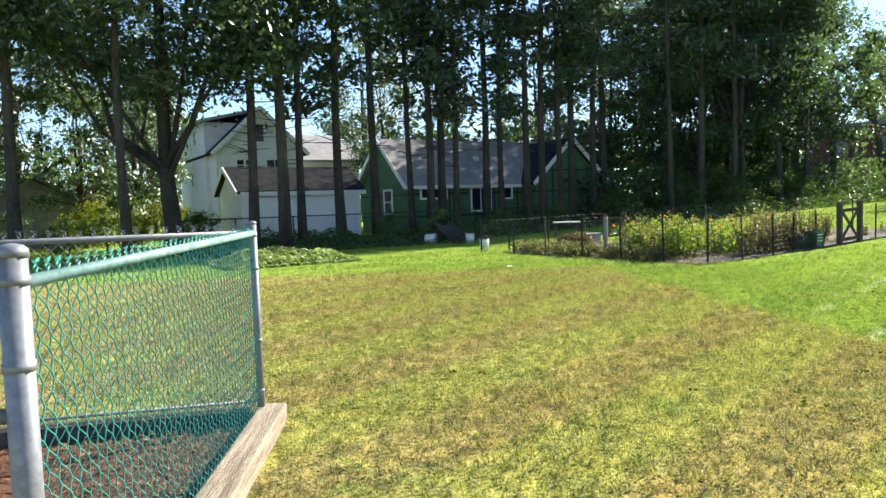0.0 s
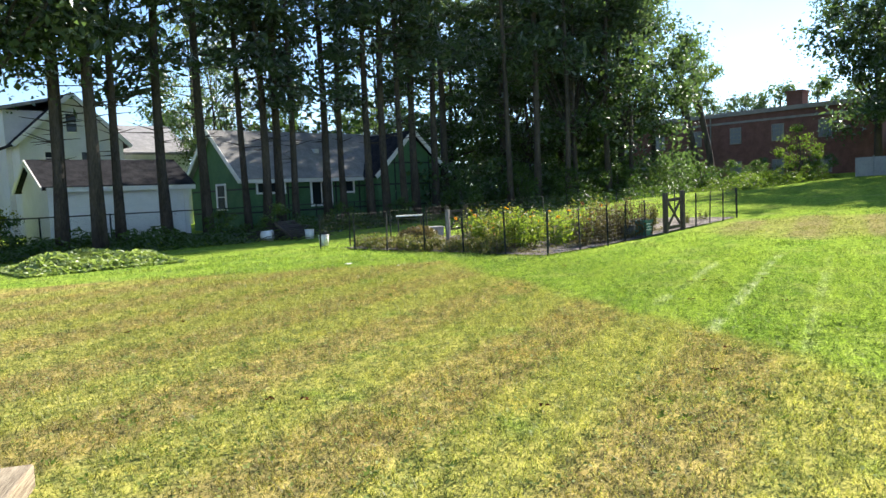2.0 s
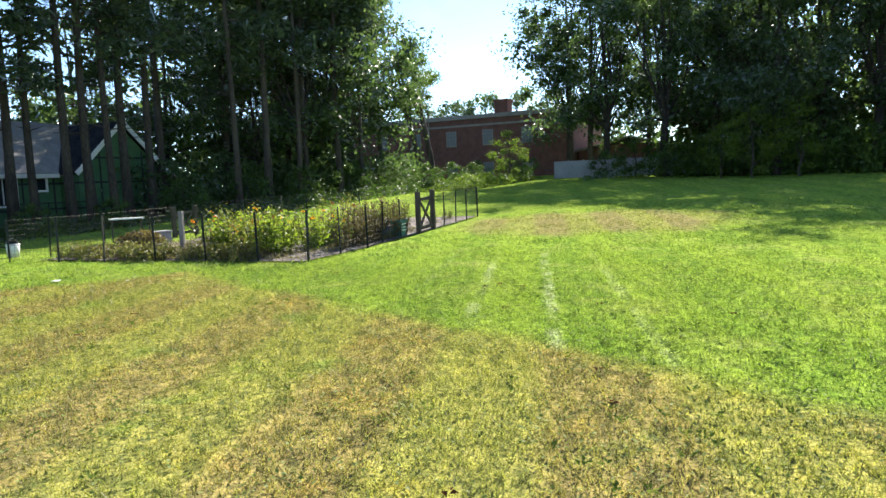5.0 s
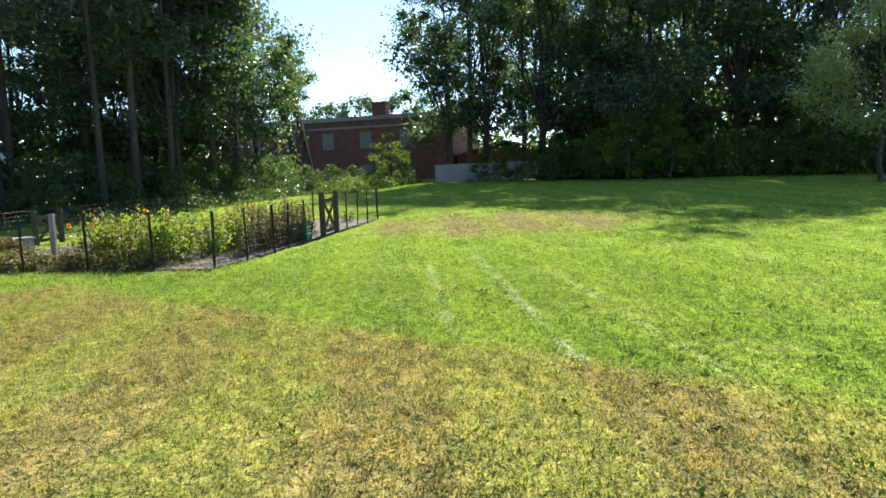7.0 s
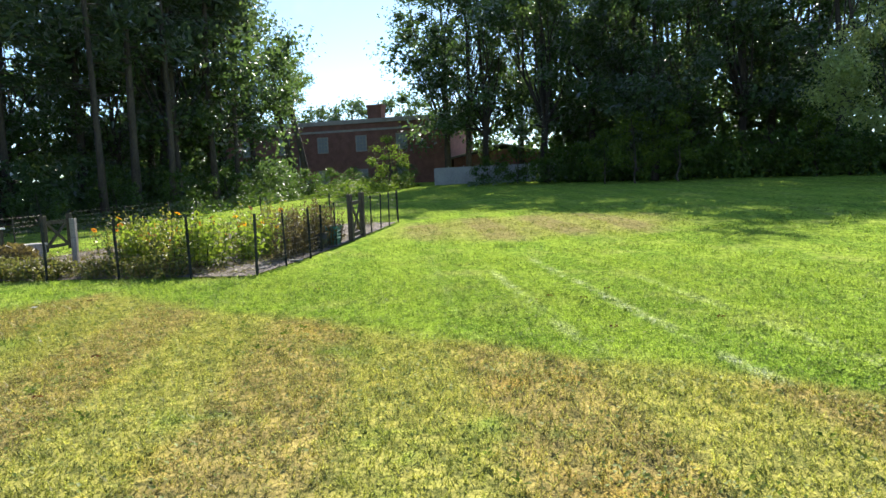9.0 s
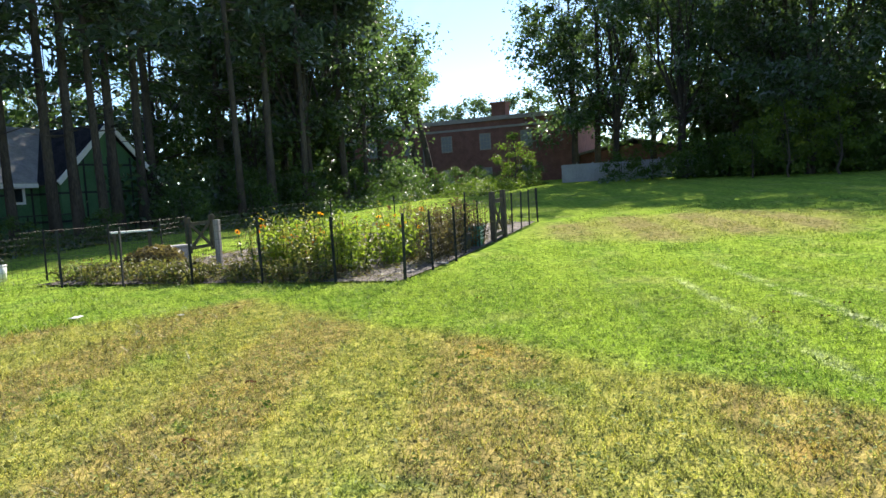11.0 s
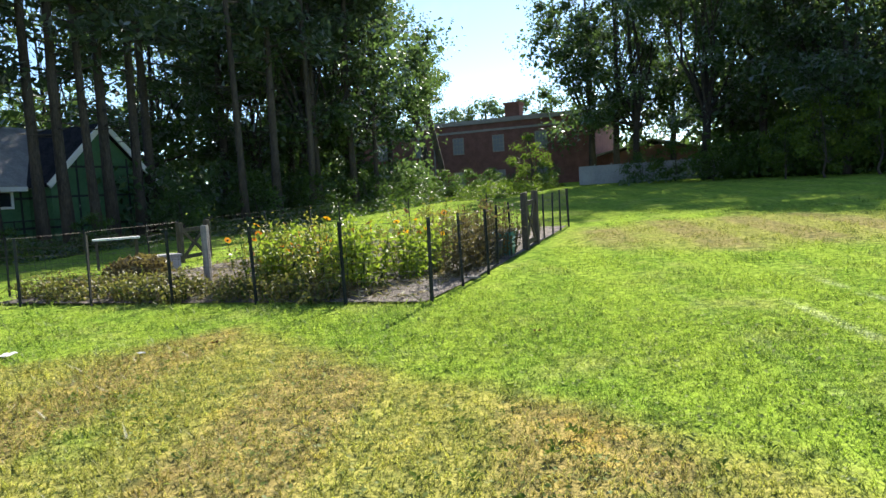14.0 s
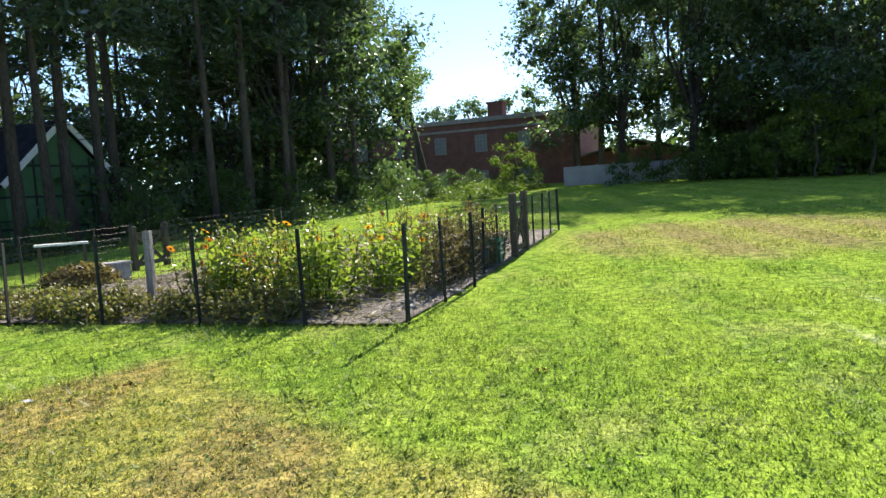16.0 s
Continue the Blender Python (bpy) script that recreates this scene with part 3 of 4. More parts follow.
def garage():
    top = base("white_garage")
    gable_body(8.7, 14.6, 32.9, 37.0, 2.45, 3.55).make("wall", WHITE, parent=top)
    gable_roof(8.7, 14.6, 32.9, 37.0, 2.45, 3.55, over=0.25).make("roof", SHINGLE_DARK, parent=top)
    tr = Build()
    tr.box(8.6, 32.55, 2.22, 14.8, 32.63, 2.42)
    rake(tr, [(8.4, 32.6, 2.35), (8.4, 34.95, 3.6), (8.4, 37.3, 2.35)])
    tr.box(14.35, 32.84, 0, 14.55, 32.89, 2.3)
    tr.make("trim", TRIM, parent=top)
    for x in (9.05, 11.5):
        d = Build()
        for i in range(4):
            d.box(x, 32.83, 0.02 + 0.52 * i, x + 2.3, 32.885, 0.52 + 0.52 * i)
        d.make("garage_door", TRIM, parent=top)
    tagged(top, "white garage with two panelled doors and dark roof", "garage")


def white_house():
    top = base("white_house")
    gable_body(11.35, 17.3, 48.7, 60, 5.7, 8.5, "y").make("wall", WHITE, parent=top)
    gable_roof(11.35, 17.3, 48.7, 60, 5.7, 8.55, "y", 0.35).make("roof", SHINGLE_DARK, parent=top)
    Build().box(17.3, 49.5, -0.2, 22, 58, 5.1).make("wall", WHITE, parent=top)
    gable_roof(17.3, 22, 49.5, 58, 5.1, 7.2, "x", 0.3).make("roof", SHINGLE, parent=top)
    # shed dormer on the west slope
    Build().box(11.05, 50.6, 0, 13.9, 59.5, 7.75).make("dormer", WHITE, parent=top)
    flat = [(10.75, 50.2, 7.7), (14.3, 50.2, 8.5), (14.3, 59.9, 8.5), (10.75, 59.9, 7.7)]
    slab = Build().add(flat + [(a, c, d + 0.2) for a, c, d in flat], [(3, 2, 1, 0), (4, 5, 6, 7), (0, 1, 5, 4), (1, 2, 6, 5), (2, 3, 7, 6), (3, 0, 4, 7)])
    slab.make("dormer_roof", SHINGLE, parent=top)
    tr = Build()
    rake(tr, [(10.95, 48.3, 5.4), (14.32, 48.3, 8.6), (17.7, 48.3, 5.4)], 0.25)
    tr.make("trim", TRIM, parent=top)
    window(top, "y", 48.7, 12.7, 13.15, 4.35, 5.05, (1, 2))
    window(top, "y", 48.7, 13.3, 13.75, 4.35, 5.05, (1, 2))
    window(top, "y", 48.7, 14.75, 15.85, 4.4, 5.05, (2, 1))
    window(top, "y", 48.7, 14.0, 14.6, 6.3, 7.4, (1, 2))
    window(top, "x", 11.05, 53.0, 53.8, 6.4, 7.4, (1, 2))
    window(top, "x", 11.05, 55.6, 56.4, 6.4, 7.4, (1, 2))
    window(top, "x", 11.05, 54.5, 55.2, 3.5, 4.4, (1, 2))
    tagged(top, "white three-storey house with gabled dark roof", "house")


def low_house():
    top = base("low_house")
    gable_body(-2.6, 3.5, 41, 51, 1.9, 3.5, "y").make("wall", SHINGLE_BROWN, parent=top)
    gable_roof(-2.6, 3.5, 41, 51, 1.9, 3.6, "y", 0.4).make("roof", SHINGLE_BROWN, parent=top)
    tagged(top, "low house with broad grey-brown shingle roof", "house")


def school():
    top = base("brick_building")
    Build().box(70, 20, -1, 84, 62, 7.75).make("wall", BRICK, parent=top)
    Build().box(69.8, 19.8, 7.75, 84.2, 62.2, 8.15).make("coping", STONE, parent=top)
    Build().box(69.93, 20, 7.0, 70, 62, 7.2).make("coping", STONE, parent=top)
    Build().box(70.2, 26.5, 8.15, 71.6, 27.9, 9.3).box(70.1, 26.4, 9.3, 71.7, 28.0, 9.5).make("chimney", BRICK, parent=top)
    for y in (28.15, 32.2, 36.3, 40.4, 44.5, 48.6, 24.0):
        window(top, "x", 70, y, y + 0.95, 5.1, 6.5, (3, 4), GLASS_PALE, STONE)
        window(top, "x", 70, y, y + 0.95, 1.9, 3.2, (3, 4), GLASS_PALE, STONE)
    Build().tube([(69.9, 35.2, 0.5), (69.9, 35.2, 7.7)], 0.07, 6).make("drainpipe", STONE, parent=top)
    tagged(top, "long two-storey red brick building with pale windows", "building")
    wing = base("brick_wing")
    gable_body(72, 82, 10, 19.8, 3.9, 4.6).make("wall", BRICK, parent=wing)
    gable_roof(72, 82, 10, 19.8, 3.9, 5.0).make("roof", SHINGLE, parent=wing)
    tagged(wing, "low brick wing with shallow grey roof", "building")


GLASS_PALE = Nodes("pale_blind_glass").surface((0.22, 0.235, 0.26), 0.15, 0, None, spec=0.6)
cottage()
garage()
white_house()
low_house()
school()


# ---- chain-link run beside the path ----
A, C = Vector((-0.03, 2.2, 0)), Vector((1.37, 4.93, 0))


def netting(name, p, q, z0, z1, mat, parent, cell=0.033, wire=0.0026, tip_k=0.8):
    """Diamond mesh: zigzag wires woven in pairs, twisted ends standing above the rail."""
    b = Build()
    d = (q - p).normalized()
    out = Vector((d.y, -d.x, 0))
    n = int((q - p).length / cell)
    rows = int((z1 - z0) / (cell * 0.95))
    for i in range(n):
        pts = []
        for j in range(rows + 1):
            k = i + (j + i) % 2
            pts.append(p + d * (k * cell) + out * (0.004 if j % 2 else -0.004) + Vector((0, 0, z0 + (z1 - z0) * j / rows)))
        b.tube(pts, wire, 3, False)
        tip = pts[-1]
        s = rng.uniform(0.8, 1.3) * tip_k
        b.tube([tip, tip + d * 0.012 + Vector((0, 0, 0.022 * s)), tip - d * 0.006 + Vector((0, 0, 0.04 * s)), tip + d * 0.02 + Vector((0, 0, 0.052 * s))], wire, 4, False)
        b.tube([tip, tip - d * 0.012 + Vector((0, 0, 0.022 * s)), tip + d * 0.006 + Vector((0, 0, 0.04 * s)), tip - d * 0.02 + Vector((0, 0, 0.05 * s))], wire, 4, False)
    return b.make(name, mat, parent=parent)


def chain_link():
    top = base("chain_link_fence")

    def post(p, r, h):
        b = Build().tube([(p.x, p.y, 0), (p.x, p.y, h - r * 0.7)], r, 20)
        b.make("post", STEEL, True, top)
        cap = Build().tube([(p.x, p.y, h - r * 1.0), (p.x, p.y, h - r * 0.45), (p.x, p.y, h - 0.15 * r), (p.x, p.y, h)], [r * 1.1, r * 1.08, r * 0.75, r * 0.15], 20)
        cap.make("cap", STEEL, True, top)
        for z in (h - 0.1, h - 0.33, h * 0.42, 0.25):
            bands = Build()
            bands.tube([(p.x, p.y, z - 0.012), (p.x, p.y, z + 0.012)], r * 1.1, 20)
            d = (C - A).normalized()
            bands.tube([p + d * r + Vector((0, 0, z)), p + d * (r + 0.035) + Vector((0, 0, z))], 0.011, 6)
            bands.make("band", STEEL, True, top)

    post(A, 0.038, 1.44)
    post(C, 0.026, 1.44)
    back = C + Vector((-4.6, 1.55, 0))
    side = A + Vector((-3.5, 1.2, 0))
    post(back, 0.026, 1.44)
    post(side, 0.038, 1.44)
    up_ = Vector((0, 0, 1.355))
    low_ = Vector((0, 0, 0.175))
    Build().tube([C + low_, back + low_], 0.012, 8).make("rail", STEEL, True, top)
    for p, q in ((A - Vector((0, 0, 0.025)), C), (C, back), (A, side), (side, back)):
        Build().tube([p + up_, q + up_], 0.02, 12).make("rail", PALE_VINYL if p.y < 2.3 and q is C else STEEL, True, top)
    Build().tube([A + Vector((0, 0, 0.98)), side + Vector((0, 0, 0.98))], 0.02, 12).make("rail", STEEL, True, top)
    d = (C - A).normalized()
    netting("mesh", A + d * 0.06, C - d * 0.02, 0.14, 1.35, VINYL, top, wire=0.003, tip_k=0.6)
    e = (back - C).normalized()
    netting("mesh", C + e * 0.03, back, 0.14, 1.375, STEEL, top, 0.045)
    tagged(top, "grey steel chain-link fence with green vinyl mesh", "fence")

    def sleeper(p, q, w, hgt, label, mat=SAWN):
        ln = (q - p).length
        t = Build().beam((0, 0, hgt / 2), (ln, 0, hgt / 2), w, hgt).make("timber", mat, bevel=0.012)
        t.matrix_basis = pose(p.x, p.y, 0, 0, 0, math.degrees(math.atan2(q.y - p.y, q.x - p.x)))
        tagged(t, label, "timber", "timber edging")

    n = Vector((d.y, -d.x, 0))
    sleeper(A - d * 1.2 + n * 0.07, C + d * 0.08 + n * 0.07, 0.19, 0.135, "pale weathered timber along the fence foot")
    # rear timber stands in shade, which the dark wood colour paints in
    sleeper(C + e * 0.06 - d * 0.02, back, 0.14, 0.135, "weathered timber along the rear fence foot, shade in its colour", DARKWOOD)
    chips = Build()
    chips.add([A - n * 0.02 + Vector((0, 0, 0.03)), C - n * 0.02 - d * 0.05 + Vector((0, 0, 0.03)), back + Vector((0, 0, 0.03)), side + Vector((0, 0, 0.03))], [(0, 1, 2, 3)])
    n_ = 5200
    u, v = rng.uniform(0, 1, n_), rng.uniform(0.01, 0.99, n_)
    pa, pb, pc, pd = (np.array(q) for q in (A - n * 0.03, C - n * 0.03, back, side))
    c = (pa[None] * (1 - v[:, None]) + pb[None] * v[:, None]) * (1 - u[:, None] ** 1.4) + (pd[None] * (1 - v[:, None]) + pc[None] * v[:, None]) * u[:, None] ** 1.4
    c[:, 2] = 0.036 + rng.uniform(0, 0.025, n_)
    nn = unit(n_) * 0.5 + np.array([0, 0, 0.8])
    nn /= np.linalg.norm(nn, axis=1, keepdims=True)
    tagged(cards("wood_chips", c, nn, rng.uniform(0.03, 0.08, n_), rng.uniform(0.01, 0.025, n_), CHIP), "loose reddish-brown wood chips", "mulch", kind="stuff")
    tagged(chips.make("mulch_bed", CHIPS), "reddish wood chips inside the fenced run", "mulch", kind="structure")


chain_link()


# ---- vegetable garden ----
NEAR = [(13.09, 10.67), (12.93, 11.78), (12.83, 13.07), (12.8, 14.47), (12.72, 15.93), (12.62, 17.3), (12.42, 18.75)]
SIDE = [(13.09, 10.67), (14.48, 10.8), (15.7, 10.86), (16.85, 11.1), (18.0, 11.2), (19.15, 11.28)]
SIDE2 = [(20.35, 11.38), (21.3, 11.45), (22.3, 11.5), (23.3, 11.55), (24.4, 11.6)]
BACK = [(12.42, 18.75), (13.6, 18.9), (15.4, 19.1), (17.2, 19.3), (18.3, 19.5)]
BACK2 = [(19.4, 19.6), (21.5, 19.4), (23.5, 19.2), (24.8, 19.0)]


def wire_fence(runs, hgt=1.02):
    top = base("garden_wire_fence")
    for run in runs:
        w = Build()
        for (x0, y0), (x1, y1) in zip(run, run[1:]):
            g0, g1 = rise(x0, y0), rise(x1, y1)
            for z in (0.06, 0.16, 0.26, 0.38, 0.5, 0.62, 0.74, 0.86, hgt - 0.04):
                sag = rng.uniform(-0.012, 0.012)
                w.tube([(x0, y0, g0 + z), ((x0 + x1) / 2, (y0 + y1) / 2, (g0 + g1) / 2 + z + sag), (x1, y1, g1 + z)], 0.0021, 3, False)
            n = int(math.hypot(x1 - x0, y1 - y0) / 0.105)
            for i in range(n):
                k = (i + 0.5) / n
                x, y, g = x0 + (x1 - x0) * k, y0 + (y1 - y0) * k, g0 + (g1 - g0) * k
                w.tube([(x, y, g + 0.04), (x, y, g + hgt - 0.06)], 0.0016, 3, False)
        w.make("wire_mesh", RUST, parent=top)
        for x, y in run:
            g = rise(x, y)
            lx, ly = rng.uniform(-0.03, 0.03), rng.uniform(-0.03, 0.03)
            p = Build()
            p.beam((x, y, g - 0.05), (x + lx, y + ly, g + hgt), 0.042, 0.01)
            p.beam((x, y + 0.014, g - 0.05), (x + lx, y + 0.014 + ly, g + hgt), 0.01, 0.032)
            p.make("stake", POSTGREEN, parent=top)
    tagged(top, "wire mesh garden fence on dark metal stakes", "fence")


wire_fence([NEAR, SIDE, SIDE2, BACK, BACK2, [(24.4, 11.6), (24.6, 14), (24.7, 16.5), (24.8, 19.0)]])


def gate(p, q, hgt, label):
    """A low wooden gate with crossed braces between two stout posts."""
    top = base("garden_gate")
    p, q = Vector((*p, rise(*p))), Vector((*q, rise(*q)))
    d = (q - p).normalized()
    Build().beam(p - Vector((0, 0, 0.1)), p + Vector((0, 0, hgt)), 0.12, 0.12).make("post", DARKWOOD, parent=top, bevel=0.01)
    Build().beam(q - Vector((0, 0, 0.1)), q + Vector((0, 0, hgt)), 0.12, 0.12).make("post", DARKWOOD, parent=top, bevel=0.01)
    b = Build()
    a, c = p + d * 0.1, q - d * 0.1
    for z in (0.12, hgt * 0.8):
        b.beam(a + Vector((0, 0, z)), c + Vector((0, 0, z)), 0.04, 0.09)
    b.beam(a + Vector((0, 0, 0.12)), c + Vector((0, 0, hgt * 0.8)), 0.03, 0.08)
    b.beam(a + Vector((0, 0, hgt * 0.8)), c + Vector((0, 0, 0.12)), 0.03, 0.08)
    b.make("cross_brace", DARKWOOD, parent=top)
    tagged(top, label, "gate", "garden gates")


gate((19.2, 11.28), (20.35, 11.38), 1.15, "dark wooden garden gate with crossed braces")
gate((18.35, 19.5), (19.4, 19.6), 0.95, "dark wooden rear gate with crossed braces")


def soil():
    """Uneven bare soil, with furrows and clods."""
    b = Build()
    nu, nv = 60, 44
    for j in range(nv + 1):
        for i in range(nu + 1):
            u, v = i / nu, j / nv
            x = 12.72 + 0.3 * (1 - v) + u * (11.5 if v < 0.5 else 11.5 - 7.0 * (v - 0.5) * 2)
            y = 10.74 + u * 0.95 * (1 - v) + v * 7.4
            edge = min(u, v, 1 - u, 1 - v) * 14
            z = 0.012 + min(1.0, edge) * (0.05 + 0.05 * noise.noise((x * 2.2, y * 2.2, 1)) + 0.03 * math.sin(y * 5.2) + 0.035 * noise.noise((x * 7, y * 7, 3)))
            b.v.append((x, y, rise(x, y) + max(0.004, z)))
    for j in range(nv):
        for i in range(nu):
            a = j * (nu + 1) + i
            b.f.append((a, a + 1, a + nu + 2, a + nu + 1))
    tagged(b.make("soil_bed", SOIL, True), "bare brown garden soil with litter", "soil", kind="structure")
    n = 9000
    x, y = rng.uniform(12.9, 20, n), rng.uniform(10.85, 18, n)
    ok = (y > 10.85 + (x - 13) * 0.09) & (rng.uniform(0, 1, n) < 0.35 + 0.6 * (np.sin(x * 3.1) * np.cos(y * 2.3) > 0))
    x, y = x[ok], y[ok]
    n = len(x)
    nn = unit(n) * 0.5 + np.array([0, 0, 0.8])
    nn /= np.linalg.norm(nn, axis=1, keepdims=True)
    z = np.array([rise(a, 0) for a in x]) + 0.075 + rng.uniform(-0.02, 0.03, n)
    for mat, k, lab in ((LEAF_STRAW, slice(0, n // 3), "pale straw and dead stems on soil"), (LEAF_DRY, slice(n // 3, 2 * n // 3), "dark dead leaves and twigs on soil"), (LEAF_DULL, slice(2 * n // 3, n), "small weeds on the garden soil")):
        c = np.stack([x[k], y[k], z[k]], 1)
        m = len(c)
        tagged(cards("soil_litter", c, nn[k], rng.uniform(0.05, 0.2, m), rng.uniform(0.01, 0.04, m), mat), lab, "litter", kind="stuff")


LEAF_STRAW = leaf("leaf_straw", (0.25, 0.20, 0.12), (0.50, 0.43, 0.28), 0.2, 4.0, 0.0)
soil()


def plant(name, height, spread, stems, leaves, mat, size, flowers=0, petal=None, low=0.1):
    """An upright leafy plant of several stems, with flower heads if any."""
    top = base(name)
    b = Build()
    cs, ns = [], []
    heads = []
    for i in range(stems):
        a, r = rng.uniform(0, 6.28), spread * rng.uniform(0.1, 1) ** 0.7
        foot = Vector((math.cos(a) * r * 0.6, math.sin(a) * r * 0.6, 0))
        tip = Vector((math.cos(a) * r, math.sin(a) * r, height * rng.uniform(0.5, 1.1)))
        b.tube([foot, foot.lerp(tip, 0.5) + Vector((rng.uniform(-0.05, 0.05), rng.uniform(-0.05, 0.05), 0)), tip], [0.012, 0.009, 0.004], 4, False)
        heads.append(tip)
        n = leaves // stems
        u = rng.uniform(low, 1, n)
        c = np.array(foot)[None] * (1 - u[:, None]) + np.array(tip)[None] * u[:, None] + rng.normal(size=(n, 3)) * size * 0.75
        c[:, 2] = np.maximum(c[:, 2], 0.03)
        cs.append(c)
        nn = unit(n) * 0.7 + np.array([0, 0, 0.7])
        ns.append(nn / np.linalg.norm(nn, axis=1, keepdims=True))
    b.make("stem", LEAF_DRY if mat is LEAF_DRY else LEAF_SHRUB, parent=top)["kind"] = "stuff"
    c, nn = np.concatenate(cs), np.concatenate(ns)
    cards("foliage", c, nn, rng.uniform(0.6, 1.3, len(c)) * size, rng.uniform(0.5, 0.9, len(c)) * size * 0.75, mat, top)
    if flowers:
        t = np.arange(14) / 14 * 6.283
        way = np.stack([np.cos(t), np.sin(t), 0 * t], 1)
        head = cards("flower_head", way * 0.036, np.tile([0, 0, 1.0], (14, 1)), 0.055, 0.024, petal, top, 0.1, way)
        disc = Build().tube([(0, 0, -0.012), (0, 0, 0.006), (0, 0, 0.012)], [0.014, 0.02, 0.008], 8).make("disc", BARK_DARK, True, head)
        for k, tip in enumerate(heads[:flowers]):
            face = Vector((rng.uniform(-1, 0.2), rng.uniform(-0.7, 0.7), rng.uniform(0.1, 0.8)))
            m = Matrix.Translation(tip + Vector((0, 0, 0.03))) @ face.to_track_quat("Z", "Y").to_matrix().to_4x4()
            if k:
                twin = new("flower_head", head.data)
                twin.parent = top
                twin.matrix_basis = m
                eye_ = new("disc", disc.data)
                eye_.parent = twin
            else:
                head.matrix_basis = m
    return top


LEAF_MIX = leaf("leaf_mixed", (0.10, 0.12, 0.035), (0.36, 0.33, 0.10), 0.5, 3.0, 0.1)
sunflower = plant("sunflower_plant", 1.05, 0.55, 10, 500, LEAF_SUN, 0.115, 2, PETAL)
zinnia = plant("zinnia_plant", 0.98, 0.52, 13, 520, LEAF_MIX, 0.08, 4, PETAL_RUST)
tomato = plant("tomato_plant", 0.85, 0.35, 7, 260, LEAF_DULL, 0.09)
dull = plant("strawberry_clump", 0.34, 0.42, 14, 420, LEAF_DULL, 0.075, low=0.0)
wilted = plant("wilted_clump", 0.28, 0.4, 12, 300, LEAF_DRY, 0.07, low=0.0)
vine = plant("dried_bean_vine", 0.98, 0.28, 9, 260, LEAF_DRY, 0.08)
spots = [(x + rng.uniform(-0.35, 0.35), y + rng.uniform(-0.35, 0.35), rng.uniform(0, 360), rng.uniform(0.72, 1.06)) for x in (13.75, 14.4, 15.1, 15.8, 16.5) for y in (12.1, 12.7, 13.3, 13.9)]
place(sunflower, spots[::2] + [(16.2, 14.6, 80, 0.9)], "tall sunflower plant with pale green leaves", "plant", "garden flowers")
place(zinnia, spots[1::2] + [(17.2, 12.6, 20, 1.1), (17.8, 13.3, 70, 1.15)], "flowering plant with rust and yellow heads", "plant", "garden flowers")
place(tomato, [(17.0, 13.6, 0, 1.15), (18.2, 12.4, 60, 1.2), (18.8, 13.6, 120, 1.3), (19.4, 12.8, 10, 1.35), (20.2, 13.8, 50, 1.3), (21, 13, 90, 1.2), (22.3, 13.6, 30, 1.1), (15.8, 11.6, 30, 0.5), (14.3, 15.6, 10, 0.6), (22, 12.1, 10, 0.6), (23.1, 12.2, 80, 0.6)], "bushy dull green vegetable plant on soil", "plant", "vegetables")
place(dull, [(13.15 + rng.uniform(-0.1, 0.25), 12.4 + 0.45 * i, rng.uniform(0, 360), rng.uniform(0.8, 1.2)) for i in range(13)] + [(13.9, 16.2 + 0.4 * i, 40 * i, 1.0) for i in range(4)] + [(13.9, 11.9, 0, 0.7)], "low dull brownish-green plant on soil", "plant", "low plants along the fence")
place(wilted, [(13.45 + rng.uniform(-0.15, 0.4), 12.2 + 0.62 * i, 50 * i, rng.uniform(0.8, 1.3)) for i in range(10)], "low wilted reddish-brown plant on soil", "plant", "low plants along the fence")
place(vine, [(15.1 + 0.42 * i, 11.25 + 0.02 * i, 40 * i, rng.uniform(0.9, 1.1)) for i in range(9)], "dried brown bean vine on the fence", "plant", "dried vines")
for p in (sunflower, zinnia, tomato, dull, wilted, vine):
    drop(p)

# shrubs and ground cover
place(bush, [(3.5, 33, 0, 0.8), (-0.5, 37, 30, 0.6), (1.5, 31, 90, 0.5), (-1.5, 29, 90, 0.5), (6.0, 29, 40, 0.5), (-3, 30, 80, 0.9), (13.5, 27.5, 20, 0.4), (16, 27.2, 100, 0.45), (19, 27, 60, 0.4), (22, 26.5, 10, 0.4), (27, 27.5, 40, 0.6), (31, 27, 40, 0.6), (35, 26.5, 140, 0.7), (40, 26.5, 40, 0.7), (45, 26, 90, 0.6), (48, 25, 10, 0.6), (51, 24, 60, 0.35), (54, 23, 20, 0.35), (58, 25.5, 0, 0.55), (62, 26.5, 80, 0.6), (51.5, 4.0, 10, 0.9), (53, -1.0, 60, 1.1), (49, -3, 10, 0.9), (57, 20.5, 130, 0.45), (46, -8, 90, 0.9), (44, -11, 10, 0.8), (55.5, 11.5, 10, 0.9), (57, 14, 60, 0.7), (54, 6.5, 10, 0.9), (52.5, 9, 30, 0.6), (47.5, -14, 0, 0.9), (45, -18, 30, 1.0), (43, -15, 30, 0.8), (63, 22.5, 20, 0.7), (66, 25, 60, 0.6), (55, 26, 60, 0.6), (33, 28.5, 10, 0.8), (37.5, 28, 80, 0.9), (42, 28.5, 10, 0.9)], "rounded green leafy shrub in shade", "shrub", "shrubs")
gold = broadleaf("golden_shrub", 2.6, 2.6, 0.3, 0.06, 3000, LEAF_GOLD, BARK, 0.22, 0, 22)
place(gold, [(5.8, 34, 0, 0.8), (3.2, 35, 50, 0.85)], "golden-green rounded leafy shrub", "shrub", "golden shrubs")
LEAF_SILVER = leaf("leaf_silver", (0.20, 0.25, 0.11), (0.42, 0.46, 0.22), 0.5)
